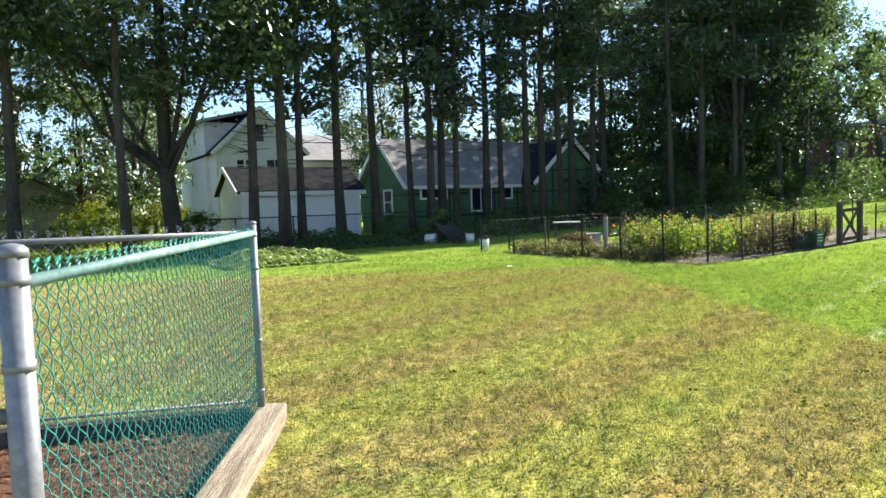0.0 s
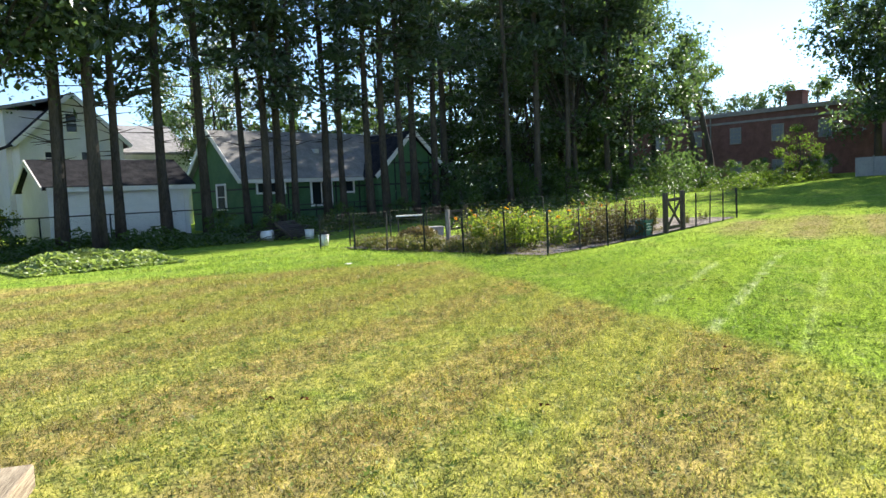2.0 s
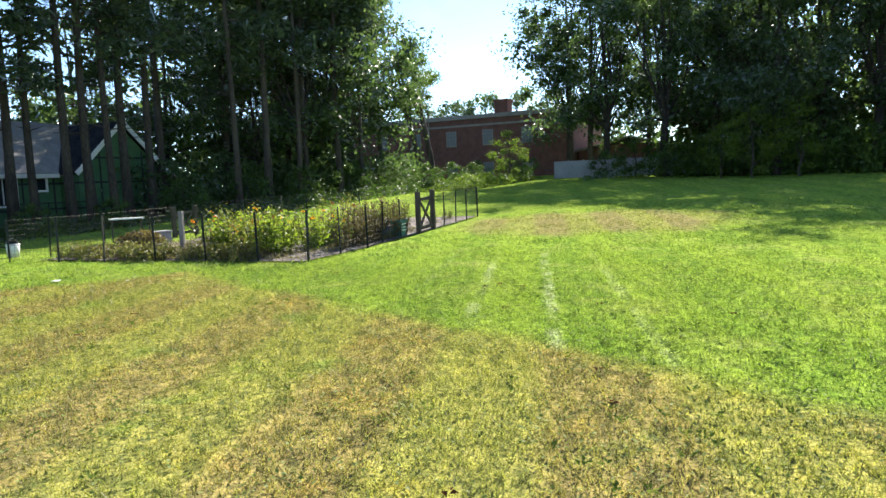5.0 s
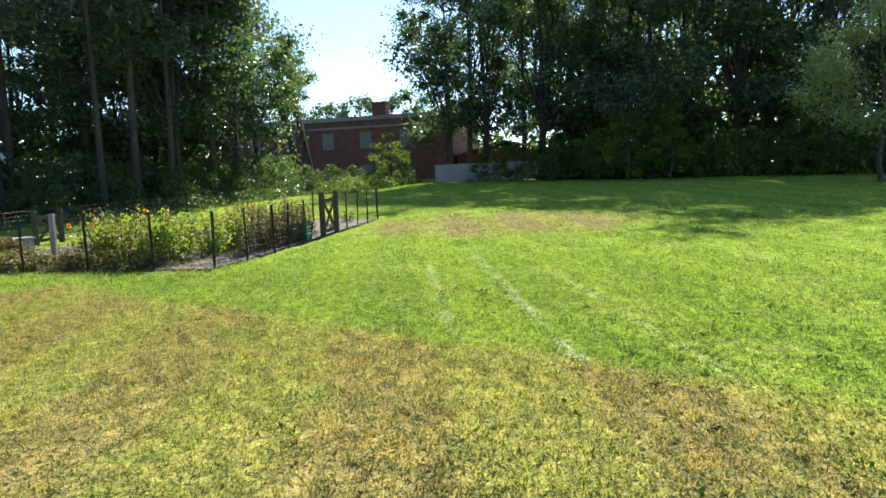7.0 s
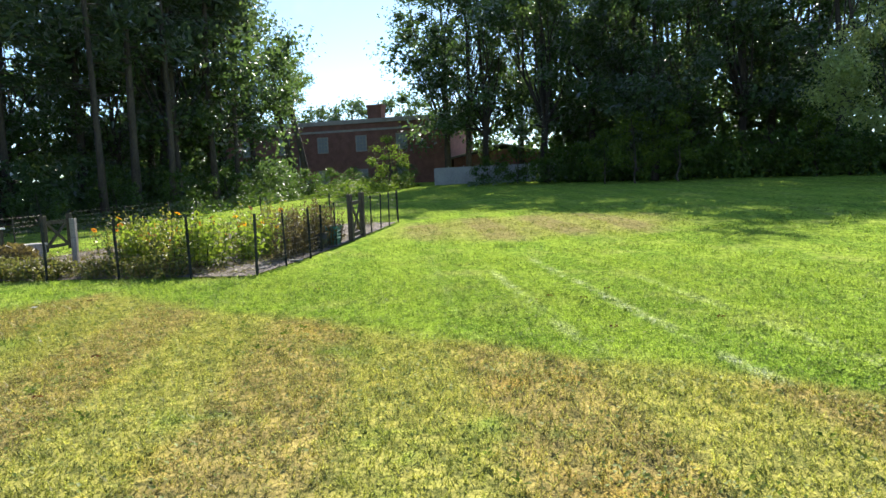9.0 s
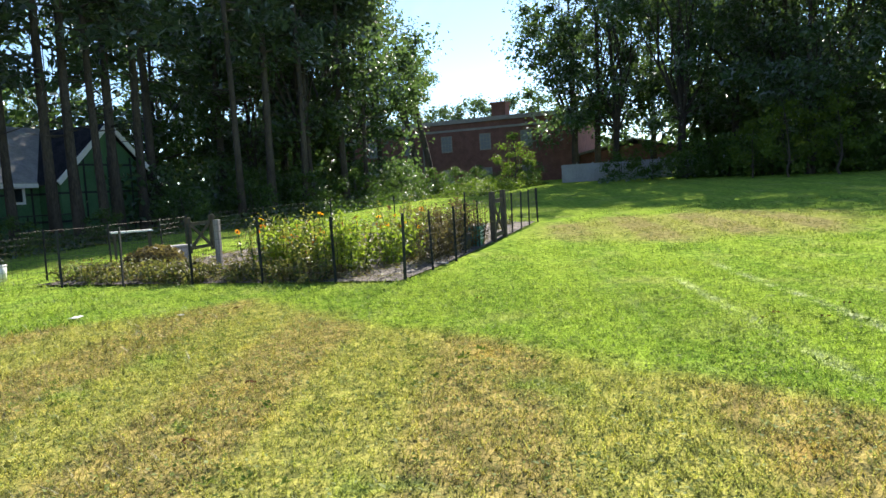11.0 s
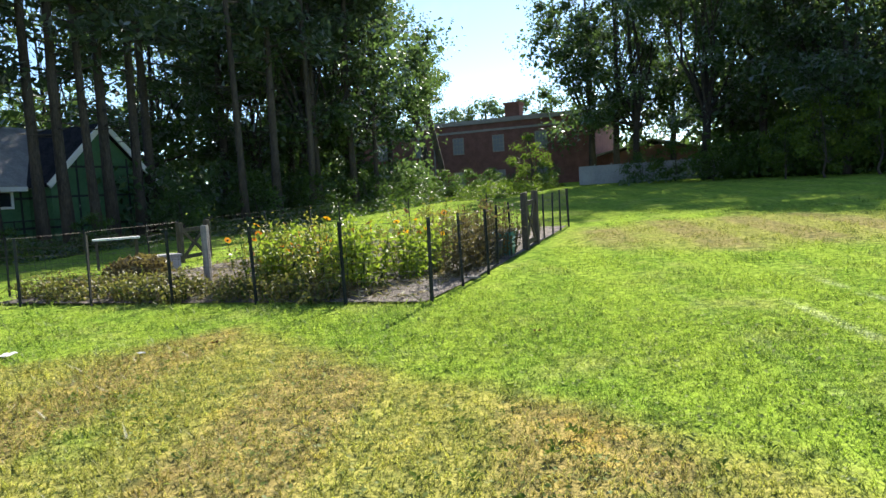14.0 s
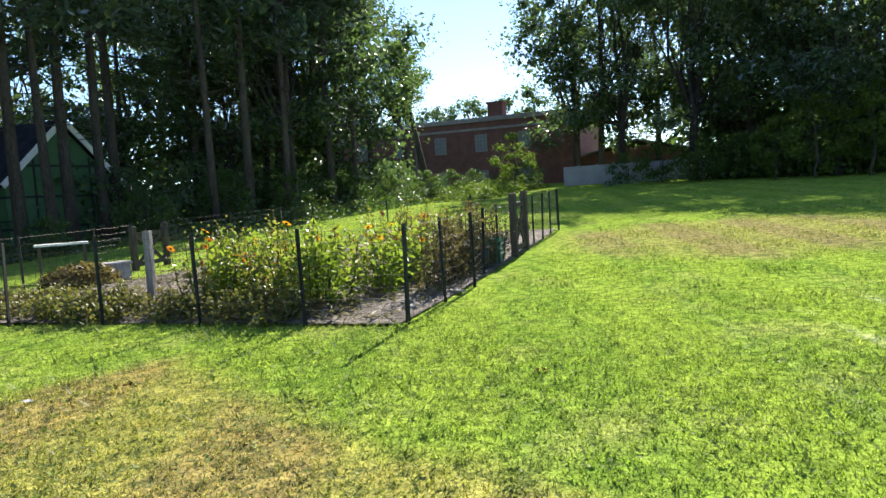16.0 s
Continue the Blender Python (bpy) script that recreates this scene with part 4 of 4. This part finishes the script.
light_bush = broadleaf("light_shrub", 4.2, 1.6, 0.4, 0.06, 1500, LEAF_LIGHT, BARK, 0.26, 0, 20)
place(light_bush, [(47.2, 3.4, 0, 1.0), (47.4, 0.9, 70, 1.1), (48.4, 5.2, 140, 0.8), (46.5, -6.4, 200, 0.9)], "light green shrub under the grove's edge", "shrub", "light shrubs")
drop(light_bush)
young = broadleaf("young_tree", 4.6, 1.7, 0.8, 0.07, 1500, LEAF_LIGHT, BARK, 0.22, 0, 16, every=1)
place(young, [(57.5, 22.0, 40, 1.0)], "airy young light-green tree before the brick building", "tree", "")
drop(young)
far_tree = broadleaf("far_tree", 12.0, 4.2, 4.0, 0.3, 2200, LEAF_TREE, BARK_DARK, 0.6, 0, 30)
place(far_tree, [(97, 30 + 4.6 * i, 57 * i, 0.88 + 0.03 * (i % 3)) for i in range(8)], "far rounded treetop behind the brick building", "tree", "far trees")
drop(far_tree)
light_tree = broadleaf("light_green_tree", 8.2, 3.4, 1.6, 0.12, 7000, LEAF_SILVER, BARK, 0.26, 0, 40)
place(light_tree, [(37.0, -7.2, 0, 1.0)] , "small light-green tree on the lawn's edge", "tree", "")
maple = broadleaf("maple_tree", 16, 7.4, 5.9, 0.33, 26000, LEAF_TREE, BARK_DARK, 0.34, fork=3.3, stout=1.1, clumps=64, every=9)
place(maple, [(4.7, 27.6, 0, 1.0)], "large dark maple with forked black trunk", "tree", "")
place(oak_a, [(-6, 34, 30, 0.8), (0, 54, 90, 0.75), (-1.5, 33, 200, 0.85), (5.2, 40, 60, 0.5), (-8, 46, 20, 0.8), (7.2, 56, 60, 0.62)], "leafy tree behind the fence", "tree", "trees of the wood")
place(oak_b, [(-10, 30, 30, 0.9), (-5, 39, 140, 0.8), (2.6, 39.2, 90, 0.55), (-14, 40, 10, 0.9)], "leafy tree behind the fence", "tree", "trees of the wood")
for p in (pine_a, pine_b, pine_c, oak_a, oak_b, oak_c, bush, gold, light_tree, maple):
    drop(p)


def patch(name, x0, x1, y0, y1, n, hgt, size, mat, label, kind="stuff"):
    """A low carpet of leaves with an uneven top."""
    x, y = rng.uniform(x0, x1, n), rng.uniform(y0, y1, n)
    e = 1 - np.maximum(np.abs((x - (x0 + x1) / 2) / ((x1 - x0) / 2)), np.abs((y - (y0 + y1) / 2) / ((y1 - y0) / 2))) ** 3
    z = hgt * np.clip(e, 0.1, 1) * rng.uniform(0.25, 1.0, n) * (0.75 + 0.5 * np.sin(x * 2.1) * np.cos(y * 1.7))
    z = z + np.array([rise(a, b) for a, b in zip(x, y)])
    nn = unit(n) * 0.6 + np.array([0, 0, 0.8])
    nn /= np.linalg.norm(nn, axis=1, keepdims=True)
    ob = cards(name, np.stack([x, y, z], 1), nn, rng.uniform(0.6, 1.3, n) * size, rng.uniform(0.5, 0.9, n) * size * 0.7, mat)
    return tagged(ob, label, "ground cover", kind=kind)


patch("ground_cover", 4.6, 8.4, 18.9, 22.5, 5500, 0.45, 0.19, LEAF_PALE, "pale variegated leafy ground cover")
patch("undergrowth", 5, 13.5, 24.5, 31, 7000, 0.7, 0.2, LEAF_SHRUB, "dark green undergrowth below the pines")
patch("undergrowth", 13.5, 26, 26, 31.5, 6000, 0.6, 0.2, LEAF_SHRUB, "dark green undergrowth below the pines")
patch("undergrowth", 26, 50, 23.5, 29, 8000, 0.8, 0.24, LEAF_SHRUB, "green undergrowth beside the wood")
patch("undergrowth", 44, 60, 20, 25, 6000, 0.9, 0.24, LEAF_LIGHT, "light green weeds at the lawn's edge")
patch("undergrowth", 52, 62, -26, 15, 3500, 2.6, 0.34, LEAF_TREE, "dark undergrowth below the grove")
patch("undergrowth", 36, 62, 29, 34, 3500, 2.2, 0.32, LEAF_TREE, "dark undergrowth inside the wood")


def thicket(name, line, depth, hgt, n, size, mat, label, power=1.0):
    """A rough bank of leaves along a line, denser low down, with an uneven top."""
    seg = rng.integers(0, len(line) - 1, n)
    k = rng.uniform(0, 1, n)
    p = np.array(line, float)
    x = p[seg, 0] * (1 - k) + p[seg + 1, 0] * k
    y = p[seg, 1] * (1 - k) + p[seg + 1, 1] * k
    along = (seg + k) * 9.0
    top_ = hgt * (0.62 + 0.22 * np.sin(along * 1.3) + 0.16 * np.sin(along * 3.7 + 1) + 0.1 * np.sin(along * 9.1))
    z = np.abs(top_) * rng.uniform(0, 1, n) ** power + np.array([rise(min(a, 75), 0) for a in x])
    x, y = x + rng.uniform(-0.5, 0.5, n) * depth, y + rng.uniform(-0.5, 0.5, n) * depth
    return tagged(cards(name, np.stack([x, y, z], 1), unit(n), rng.uniform(0.6, 1.3, n) * size, rng.uniform(0.4, 0.9, n) * size, mat), label, "undergrowth", kind="stuff")


thicket("undergrowth", [(55.5, 9), (51.5, 3.5), (49, -3), (45, -10), (41, -20), (36, -32)], 3.0, 3.2, 11000, 0.34, LEAF_SHRUB, "dark shrubby bank under the grove", 0.8)
thicket("undergrowth", [(28, 31.5), (36, 30), (44, 29), (52, 30), (60, 33)], 3.5, 3.4, 8000, 0.34, LEAF_TREE, "dark shrubby bank inside the wood", 0.8)
thicket("undergrowth", [(66, 10), (62, 2), (60, -8), (56, -18), (50, -32)], 4.5, 13.0, 12000, 0.72, LEAF_TREE, "dark young trees behind the grove", 0.9)
thicket("undergrowth", [(24, 43), (34, 41), (46, 39), (58, 40), (66, 46)], 4.0, 9.0, 7500, 0.66, LEAF_TREE, "dark young trees behind the wood", 0.9)
thicket("far_woods", [(-70, 60), (-30, 84), (0, 92), (40, 100), (84, 104), (122, 78), (128, 30), (118, -10), (95, -50), (60, -85)], 7.0, 10.0, 18000, 1.1, LEAF_TREE, "far dark green woods round the place", 0.75)



def wall_fence():
    top = base("pale_panel_fence")
    for i in range(8):
        y = 9 + i * 1.25
        b = Build().box(60, y, 1.0, 60.05, y + 1.2, 2.75).box(59.96, y - 0.06, 1.0, 60.08, y + 0.02, 2.85)
        b.make("panel", VINYLFENCE, parent=top)
    tagged(top, "pale grey panel fence behind the trees", "fence")


wall_fence()


# ---- loose things ----
def back_fence():
    top = base("boundary_chain_fence")
    p, q = Vector((5.0, 29.4, 0)), Vector((25.5, 31.8, 0))
    n = 8
    for i in range(n + 1):
        c = p.lerp(q, i / n)
        Build().tube([c, c + Vector((0, 0, 1.28))], 0.03, 8).make("post", POSTGREEN, True, top)
    Build().tube([p + Vector((0, 0, 1.25)), q + Vector((0, 0, 1.25))], 0.024, 8).make("rail", POSTGREEN, True, top)
    d = (q - p).normalized()
    w = Build()
    for i in range(230):
        a = p + d * (i * 0.09)
        for s in (1, -1):
            w.tube([a + Vector((0, 0, 0.62 - 0.6 * s)), a + d * 0.6 + Vector((0, 0, 0.62 + 0.6 * s))], 0.0022, 3, False)
    w.make("mesh", POSTGREEN, parent=top)
    tagged(top, "black chain-link boundary fence under the pines", "fence")


back_fence()


def bucket(x, y, r, hgt, mat, label, lying=False):
    top = base("bucket", x, y, rise(x, y))
    if lying:
        top.matrix_basis = pose(x, y, rise(x, y) + r, 90, 0, 40)
    Build().tube([(0, 0, 0), (0, 0, hgt), (0, 0, hgt), (0, 0, 0.03)], [r * 0.86, r, r * 0.93, r * 0.8], 18).make("body", mat, True, top)
    Build().tube([(0, 0, hgt - 0.035), (0, 0, hgt - 0.01)], r * 1.05, 18).make("rim", mat, True, top)
    arc = [(r * math.cos(a), 0.02, hgt + r * 0.9 * math.sin(a)) for a in np.linspace(0, math.pi, 9)]
    Build().tube(arc, 0.005, 5).make("handle", STEEL, True, top)
    tagged(top, label, "bucket", "buckets")


bucket(13.9, 25.0, 0.2, 0.42, PALEPLASTIC, "white plastic bucket lying on the grass", True)
bucket(15.3, 23.9, 0.18, 0.36, PALEPLASTIC, "white plastic bucket by the brush pile")
bucket(13.3, 19.9, 0.16, 0.34, PALEPLASTIC, "white plastic bucket behind the garden")
bucket(17.4, 11.45, 0.26, 0.38, BLACKPLASTIC, "black plastic tub beside the bin")


def brush_pile():
    top = base("brush_pile", 14.9, 25.0, 0)
    b = Build()
    for i in range(90):
        a, r = rng.uniform(0, 6.28), rng.uniform(0, 1.3)
        z = 0.7 * (1 - r / 1.5) * rng.uniform(0.1, 1)
        p = Vector((r * math.cos(a) * 1.3, r * math.sin(a), z))
        w = Vector((rng.uniform(-1, 1), rng.uniform(-1, 1), rng.uniform(-0.15, 0.3))) * 0.6
        b.tube([p - w, p + Vector((0, 0, 0.05)), p + w], [0.018, 0.014, 0.006], 4, False)
    ob = b.make("sticks", BARK_DARK, parent=top)
    ob["kind"] = "stuff"
    tagged(top, "dark heap of cut branches on the grass", "brush pile")
    crate = base("wooden_pallet", 15.2, 24.3, 0.0)
    crate.matrix_basis = pose(15.2, 24.3, 0.1, 38, 0, 25)
    for i in range(9):
        Build().box(-0.65, i * 0.11, 0, 0.65, i * 0.11 + 0.07, 0.02).make("slat", DARKWOOD, parent=crate)
    for x in (-0.6, 0, 0.56):
        Build().box(x, 0, -0.09, x + 0.04, 0.98, -0.002).make("runner", DARKWOOD, parent=crate)
    tagged(crate, "grey slatted pallet leaning on the brush pile", "pallet")


brush_pile()


def recycling_bin():
    top = base("recycling_bin", 18.2, 11.42, rise(18.2, 11.4), 6)
    b = Build()
    v = [(-0.22, -0.16, 0), (0.22, -0.16, 0), (0.22, 0.16, 0), (-0.22, 0.16, 0), (-0.27, -0.2, 0.45), (0.27, -0.2, 0.45), (0.27, 0.2, 0.45), (-0.27, 0.2, 0.45), (-0.24, -0.17, 0.45), (0.24, -0.17, 0.45), (0.24, 0.17, 0.45), (-0.24, 0.17, 0.45), (-0.2, -0.14, 0.03), (0.2, -0.14, 0.03), (0.2, 0.14, 0.03), (-0.2, 0.14, 0.03)]
    f = [(3, 2, 1, 0), (0, 1, 5, 4), (1, 2, 6, 5), (2, 3, 7, 6), (3, 0, 4, 7), (4, 5, 9, 8), (5, 6, 10, 9), (6, 7, 11, 10), (7, 4, 8, 11), (8, 9, 13, 12), (9, 10, 14, 13), (10, 11, 15, 14), (11, 8, 12, 15), (12, 13, 14, 15)]
    b.add(v, f).make("body", BIN, parent=top, bevel=0.008)
    Build().box(-0.285, -0.215, 0.42, 0.285, -0.2, 0.46).box(-0.285, 0.2, 0.42, 0.285, 0.215, 0.46).make("rim", BIN, parent=top)
    for i, w in enumerate((0.3, 0.24, 0.27)):
        Build().box(-w / 2, -0.205, 0.33 - 0.08 * i, w / 2, -0.18, 0.36 - 0.08 * i).make("marking", PALEPLASTIC, parent=top)
    tagged(top, "teal plastic recycling bin beside the garden gate", "bin")


recycling_bin()


def board(name, x, y, z, ln, w, t, rz, mat, label, category, rx=0.0):
    ob = Build().box(-ln / 2, -w / 2, 0, ln / 2, w / 2, t).make(name, mat, bevel=0.004)
    ob.matrix_basis = pose(x, y, z, rx, 0, rz)
    return tagged(ob, label, category, category + "s in the garden")


for x, y, ln, rz in ((14.6, 11.45, 1.8, 32), (14.2, 11.6, 1.3, 60), (15.6, 12.0, 1.5, 12), (13.9, 14.7, 1.4, 50), (16.4, 15.4, 1.9, 20), (15.3, 16.0, 1.2, 75), (15.2, 11.3, 1.0, 80)):
    board("plank", x, y, rise(x, y) + 0.018, ln, 0.11, 0.03, rz, GREYWOOD, "grey weathered plank lying on the soil", "plank")


def stick(x, y, rz, ln):
    b = Build().tube([(-ln / 2, 0, 0.035), (-ln / 6, 0.12, 0.05), (ln / 5, 0.1, 0.04), (ln / 2, -0.08, 0.035)], [0.012, 0.018, 0.02, 0.024], 6)
    b.tube([(-ln / 6, 0.12, 0.05), (-ln / 3, 0.35, 0.04)], [0.012, 0.006], 5)
    ob = b.make("branch", GREYWOOD, True)
    ob.matrix_basis = pose(x, y, rise(x, y), 0, 0, rz)
    tagged(ob, "bare grey branch lying on the soil", "branch", "branches")


for x, y, rz, ln in ((14.2, 11.3, 35, 1.3), (14.8, 11.7, 70, 1.0), (16.2, 11.9, 10, 1.2)):
    stick(x, y, rz, ln)
post = Build().box(-0.05, -0.05, -0.1, 0.05, 0.05, 1.03).make("garden_post", GREYWOOD, bevel=0.01)
post.matrix_basis = pose(14.2, 15.05, 0, 0, 0, 15)
tagged(post, "pale grey square wooden post in the garden", "post")


def work_table(x, y, rz):
    top = base("work_table", x, y, rise(x, y), rz)
    Build().box(-0.5, -0.28, 0.68, 0.5, 0.28, 0.72).make("top", PALEPLASTIC, parent=top)
    for sx in (-0.42, 0.42):
        for sy in (-0.2, 0.2):
            Build().box(sx - 0.025, sy - 0.025, 0, sx + 0.025, sy + 0.025, 0.68).make("leg", DARKWOOD, parent=top)
    tagged(top, "low work table with pale top behind the garden", "table")


work_table(17.5, 20.6, -40)
box = Build().box(-0.22, -0.2, 0, 0.22, 0.2, 0.32).box(-0.25, -0.23, 0.32, 0.25, 0.23, 0.37).make("storage_box", CONCRETE, bevel=0.01)
box.matrix_basis = pose(16.8, 18.45, rise(16.8, 18), 0, 0, -20)
tagged(box, "grey storage box on the garden soil", "box")


def mound():
    n = 1400
    d = unit(n)
    d[:, 2] = np.abs(d[:, 2])
    c = d * (rng.uniform(0.3, 1, n) ** 0.5)[:, None] * np.array([0.75, 0.6, 0.42])
    c[:, 2] += 0.02
    ob = cards("compost_heap", c + np.array([15.9, 18.3, 0.03]), unit(n), rng.uniform(0.08, 0.2, n), rng.uniform(0.03, 0.07, n), LEAF_DRY)
    tagged(ob, "dark heap of garden clippings on soil", "compost heap", kind="stuff")


mound()


def pale_house():
    top = base("pale_house")
    gable_body(78, 88, -4, 4, 5.6, 8.0).make("wall", WHITE, parent=top)
    gable_roof(78, 88, -4, 4, 5.6, 8.1).make("roof", SHINGLE, parent=top)
    window(top, "x", 78, -2.2, -1.2, 3.6, 5.0)
    window(top, "x", 78, 1.2, 2.2, 3.6, 5.0)
    tagged(top, "pale house half hidden behind the grove", "house")
    shed = base("white_shed", 64, 5.5, rise(64, 5.5))
    gable_body(-1.5, 1.5, -1.6, 1.6, 1.9, 2.7).make("wall", WHITE, parent=shed)
    gable_roof(-1.5, 1.5, -1.6, 1.6, 1.9, 2.75, over=0.2).make("roof", TRIM, parent=shed)
    tagged(shed, "small white shed behind the undergrowth", "shed")


pale_house()


def dead_leaves():
    one = cards("fallen_leaf", np.array([[-0.02, 0, 0.03], [0.025, 0.01, 0.032], [0.0, -0.03, 0.035]]), np.array([[0.2, 0.1, 0.97], [-0.2, 0.2, 0.95], [0.1, -0.3, 0.95]]), 0.05, 0.032, LEAF_FALLEN, None, 0.4)
    for i in range(20):
        x, y = rng.uniform(2.2, 12), rng.uniform(2.5, 12)
        tagged(copy_thing(one, pose(x, y, 0.004, 0, 0, rng.uniform(0, 360))), "curled brown fallen leaf on the grass", "leaf", "fallen leaves")
    bpy.data.objects.remove(one)


def paper_scrap(x, y, rz, k):
    """A crumpled scrap of pale paper."""
    b = Build()
    n = 5
    for j in range(n):
        for i in range(n):
            b.v.append(((i / 4 - 0.5) * 0.17 * k, (j / 4 - 0.5) * 0.11 * k, 0.02 + 0.03 * k * abs(noise.noise((i * 0.9, j * 0.8, k)))))
    for j in range(n - 1):
        for i in range(n - 1):
            a = j * n + i
            b.f.append((a, a + 1, a + n + 1, a + n))
    ob = b.make("paper_scrap", PALEPLASTIC)
    ob.modifiers.new("thickness", "SOLIDIFY").thickness = 0.003
    ob.matrix_basis = pose(x, y, 0.01, 0, 0, rz)
    tagged(ob, "crumpled pale scrap lying on the grass", "scrap", "pale scraps")


paper_scrap(9.75, 13.58, 20, 1.0)
paper_scrap(10.03, 12.19, 70, 0.5)

LEAF_FALLEN = leaf("leaf_fallen", (0.05, 0.025, 0.015), (0.16, 0.07, 0.035), 0.2, 6.0, 0.0)
dead_leaves()


# ---- grass blades on the near lawn ----
def blades(name, n, x0, x1, y0, y1, hgt, wid, keep, fade):
    x, y = rng.uniform(x0, x1, n), rng.uniform(y0, y1, n)
    ok = keep(x, y) & (rng.uniform(0, 1, n) < fade(x, y))
    x, y = x[ok], y[ok]
    n = len(x)
    a = rng.uniform(0, 6.283, n)
    h_ = hgt * rng.uniform(0.45, 1.15, n)
    lean = rng.normal(size=(n, 2)) * 0.55 * h_[:, None]
    dx, dy = np.cos(a) * wid, np.sin(a) * wid
    g = np.array([rise(p, 0) for p in x]) - 0.012
    v = np.stack([np.stack([x - dx, y - dy, g], 1), np.stack([x + dx, y + dy, g], 1), np.stack([x + lean[:, 0], y + lean[:, 1], g + h_], 1)], 1).reshape(-1, 3)
    me = bpy.data.meshes.new(name)
    me.vertices.add(3 * n)
    me.vertices.foreach_set("co", v.astype(np.float32).ravel())
    me.loops.add(3 * n)
    me.loops.foreach_set("vertex_index", np.arange(3 * n, dtype=np.int32))
    me.polygons.add(n)
    me.polygons.foreach_set("loop_start", np.arange(0, 3 * n, 3, dtype=np.int32))
    me.update(calc_edges=True)
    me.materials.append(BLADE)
    return tagged(new(name, me), "short mown grass blades, green and dry yellow", "grass", kind="stuff")


def clear(x, y):
    run = ((x - A.x) * 2.73 - (y - A.y) * 1.40 < 0.55) & (y - C.y + (x - C.x) * 0.337 < 0.12)
    bed_ = (x > 13.1) & (y > 10.7) & (y < 18.6)
    return ~(run | bed_)


def near(x, y):
    """Blades thin out away from the walked line."""
    u = np.clip((x * 0.7 + y * 0.71) / 10.0, 0, 1)
    d = np.hypot(x - 6.6 * u - 1.0, y - 7.6 * u)
    return np.clip(1.25 - d / 7.5, 0, 1)


def wide(x, y):
    d = np.hypot(x - 7, y - 7)
    return np.clip(1.3 - d / 15.0, 0, 1)


def tufted(x, y):
    """Coarser tufts in uneven clumps, thinning out with distance and near the walk."""
    d = np.hypot(x - 7, y - 6)
    lumps = np.sin(x * 2.3 + np.sin(y * 1.7)) * np.sin(y * 2.9 + np.sin(x * 1.3))
    return np.clip((d - 3.0) / 4.0, 0, 1) * np.clip(1.5 - d / 20.0, 0, 1) * np.clip(0.35 + lumps, 0, 1)


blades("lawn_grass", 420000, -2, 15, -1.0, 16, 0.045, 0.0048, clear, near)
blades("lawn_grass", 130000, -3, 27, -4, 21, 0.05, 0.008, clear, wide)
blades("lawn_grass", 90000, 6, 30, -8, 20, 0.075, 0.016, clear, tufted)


CLOVER = leaf("leaf_clover", (0.10, 0.15, 0.035), (0.32, 0.36, 0.12), 0.35, 5.0, 0.012)


def clover():
    """Small flat weed leaves in loose clumps among the grass."""
    n = 30000
    k = 1300
    cx, cy = rng.uniform(0, 13, k), rng.uniform(0, 15, k)
    i = rng.integers(0, k, n)
    spread = rng.uniform(0.06, 0.4, k)[i]
    x, y = cx[i] + rng.normal(size=n) * spread, cy[i] + rng.normal(size=n) * spread
    ok = clear(x, y) & (rng.uniform(0, 1, n) < near(x, y) + 0.1)
    x, y = x[ok], y[ok]
    n = len(x)
    nn = unit(n) * 0.45 + np.array([0, 0, 0.9])
    nn /= np.linalg.norm(nn, axis=1, keepdims=True)
    ob = cards("clover", np.stack([x, y, rng.uniform(0.008, 0.042, n)], 1), nn, rng.uniform(0.014, 0.04, n), rng.uniform(0.012, 0.03, n), CLOVER, None, 0.15)
    tagged(ob, "small clover and weed leaves in the lawn", "weeds", kind="stuff")


clover()


def weed_rosettes():
    """Broad-leaved weeds: flat rosettes scattered singly and in groups."""
    k = 420
    gx, gy = rng.uniform(0.5, 13, 60), rng.uniform(0.5, 14, 60)
    i = rng.integers(0, 60, k)
    cx, cy = gx[i] + rng.normal(size=k) * 0.35, gy[i] + rng.normal(size=k) * 0.35
    ok = clear(cx, cy)
    cx, cy = cx[ok], cy[ok]
    m = 9
    a = rng.uniform(0, 6.283, (len(cx), m))
    r = rng.uniform(0.015, 0.055, (len(cx), m))
    x, y = (cx[:, None] + np.cos(a) * r).ravel(), (cy[:, None] + np.sin(a) * r).ravel()
    way = np.stack([np.cos(a).ravel(), np.sin(a).ravel(), np.full(a.size, 0.5)], 1)
    nn = np.stack([-0.45 * np.cos(a).ravel(), -0.45 * np.sin(a).ravel(), np.ones(a.size)], 1) + rng.normal(size=(a.size, 3)) * 0.2
    nn /= np.linalg.norm(nn, axis=1, keepdims=True)
    ob = cards("broadleaf_weeds", np.stack([x, y, rng.uniform(0.02, 0.05, a.size)], 1), nn, rng.uniform(0.025, 0.05, a.size), rng.uniform(0.014, 0.026, a.size), LEAF_WEED, None, 0.2, way)
    tagged(ob, "flat green broad-leaved weeds in the lawn", "weeds", kind="stuff")


LEAF_WEED = leaf("leaf_weed", (0.09, 0.14, 0.03), (0.22, 0.28, 0.07), 0.4, 5.0, 0.0)
weed_rosettes()
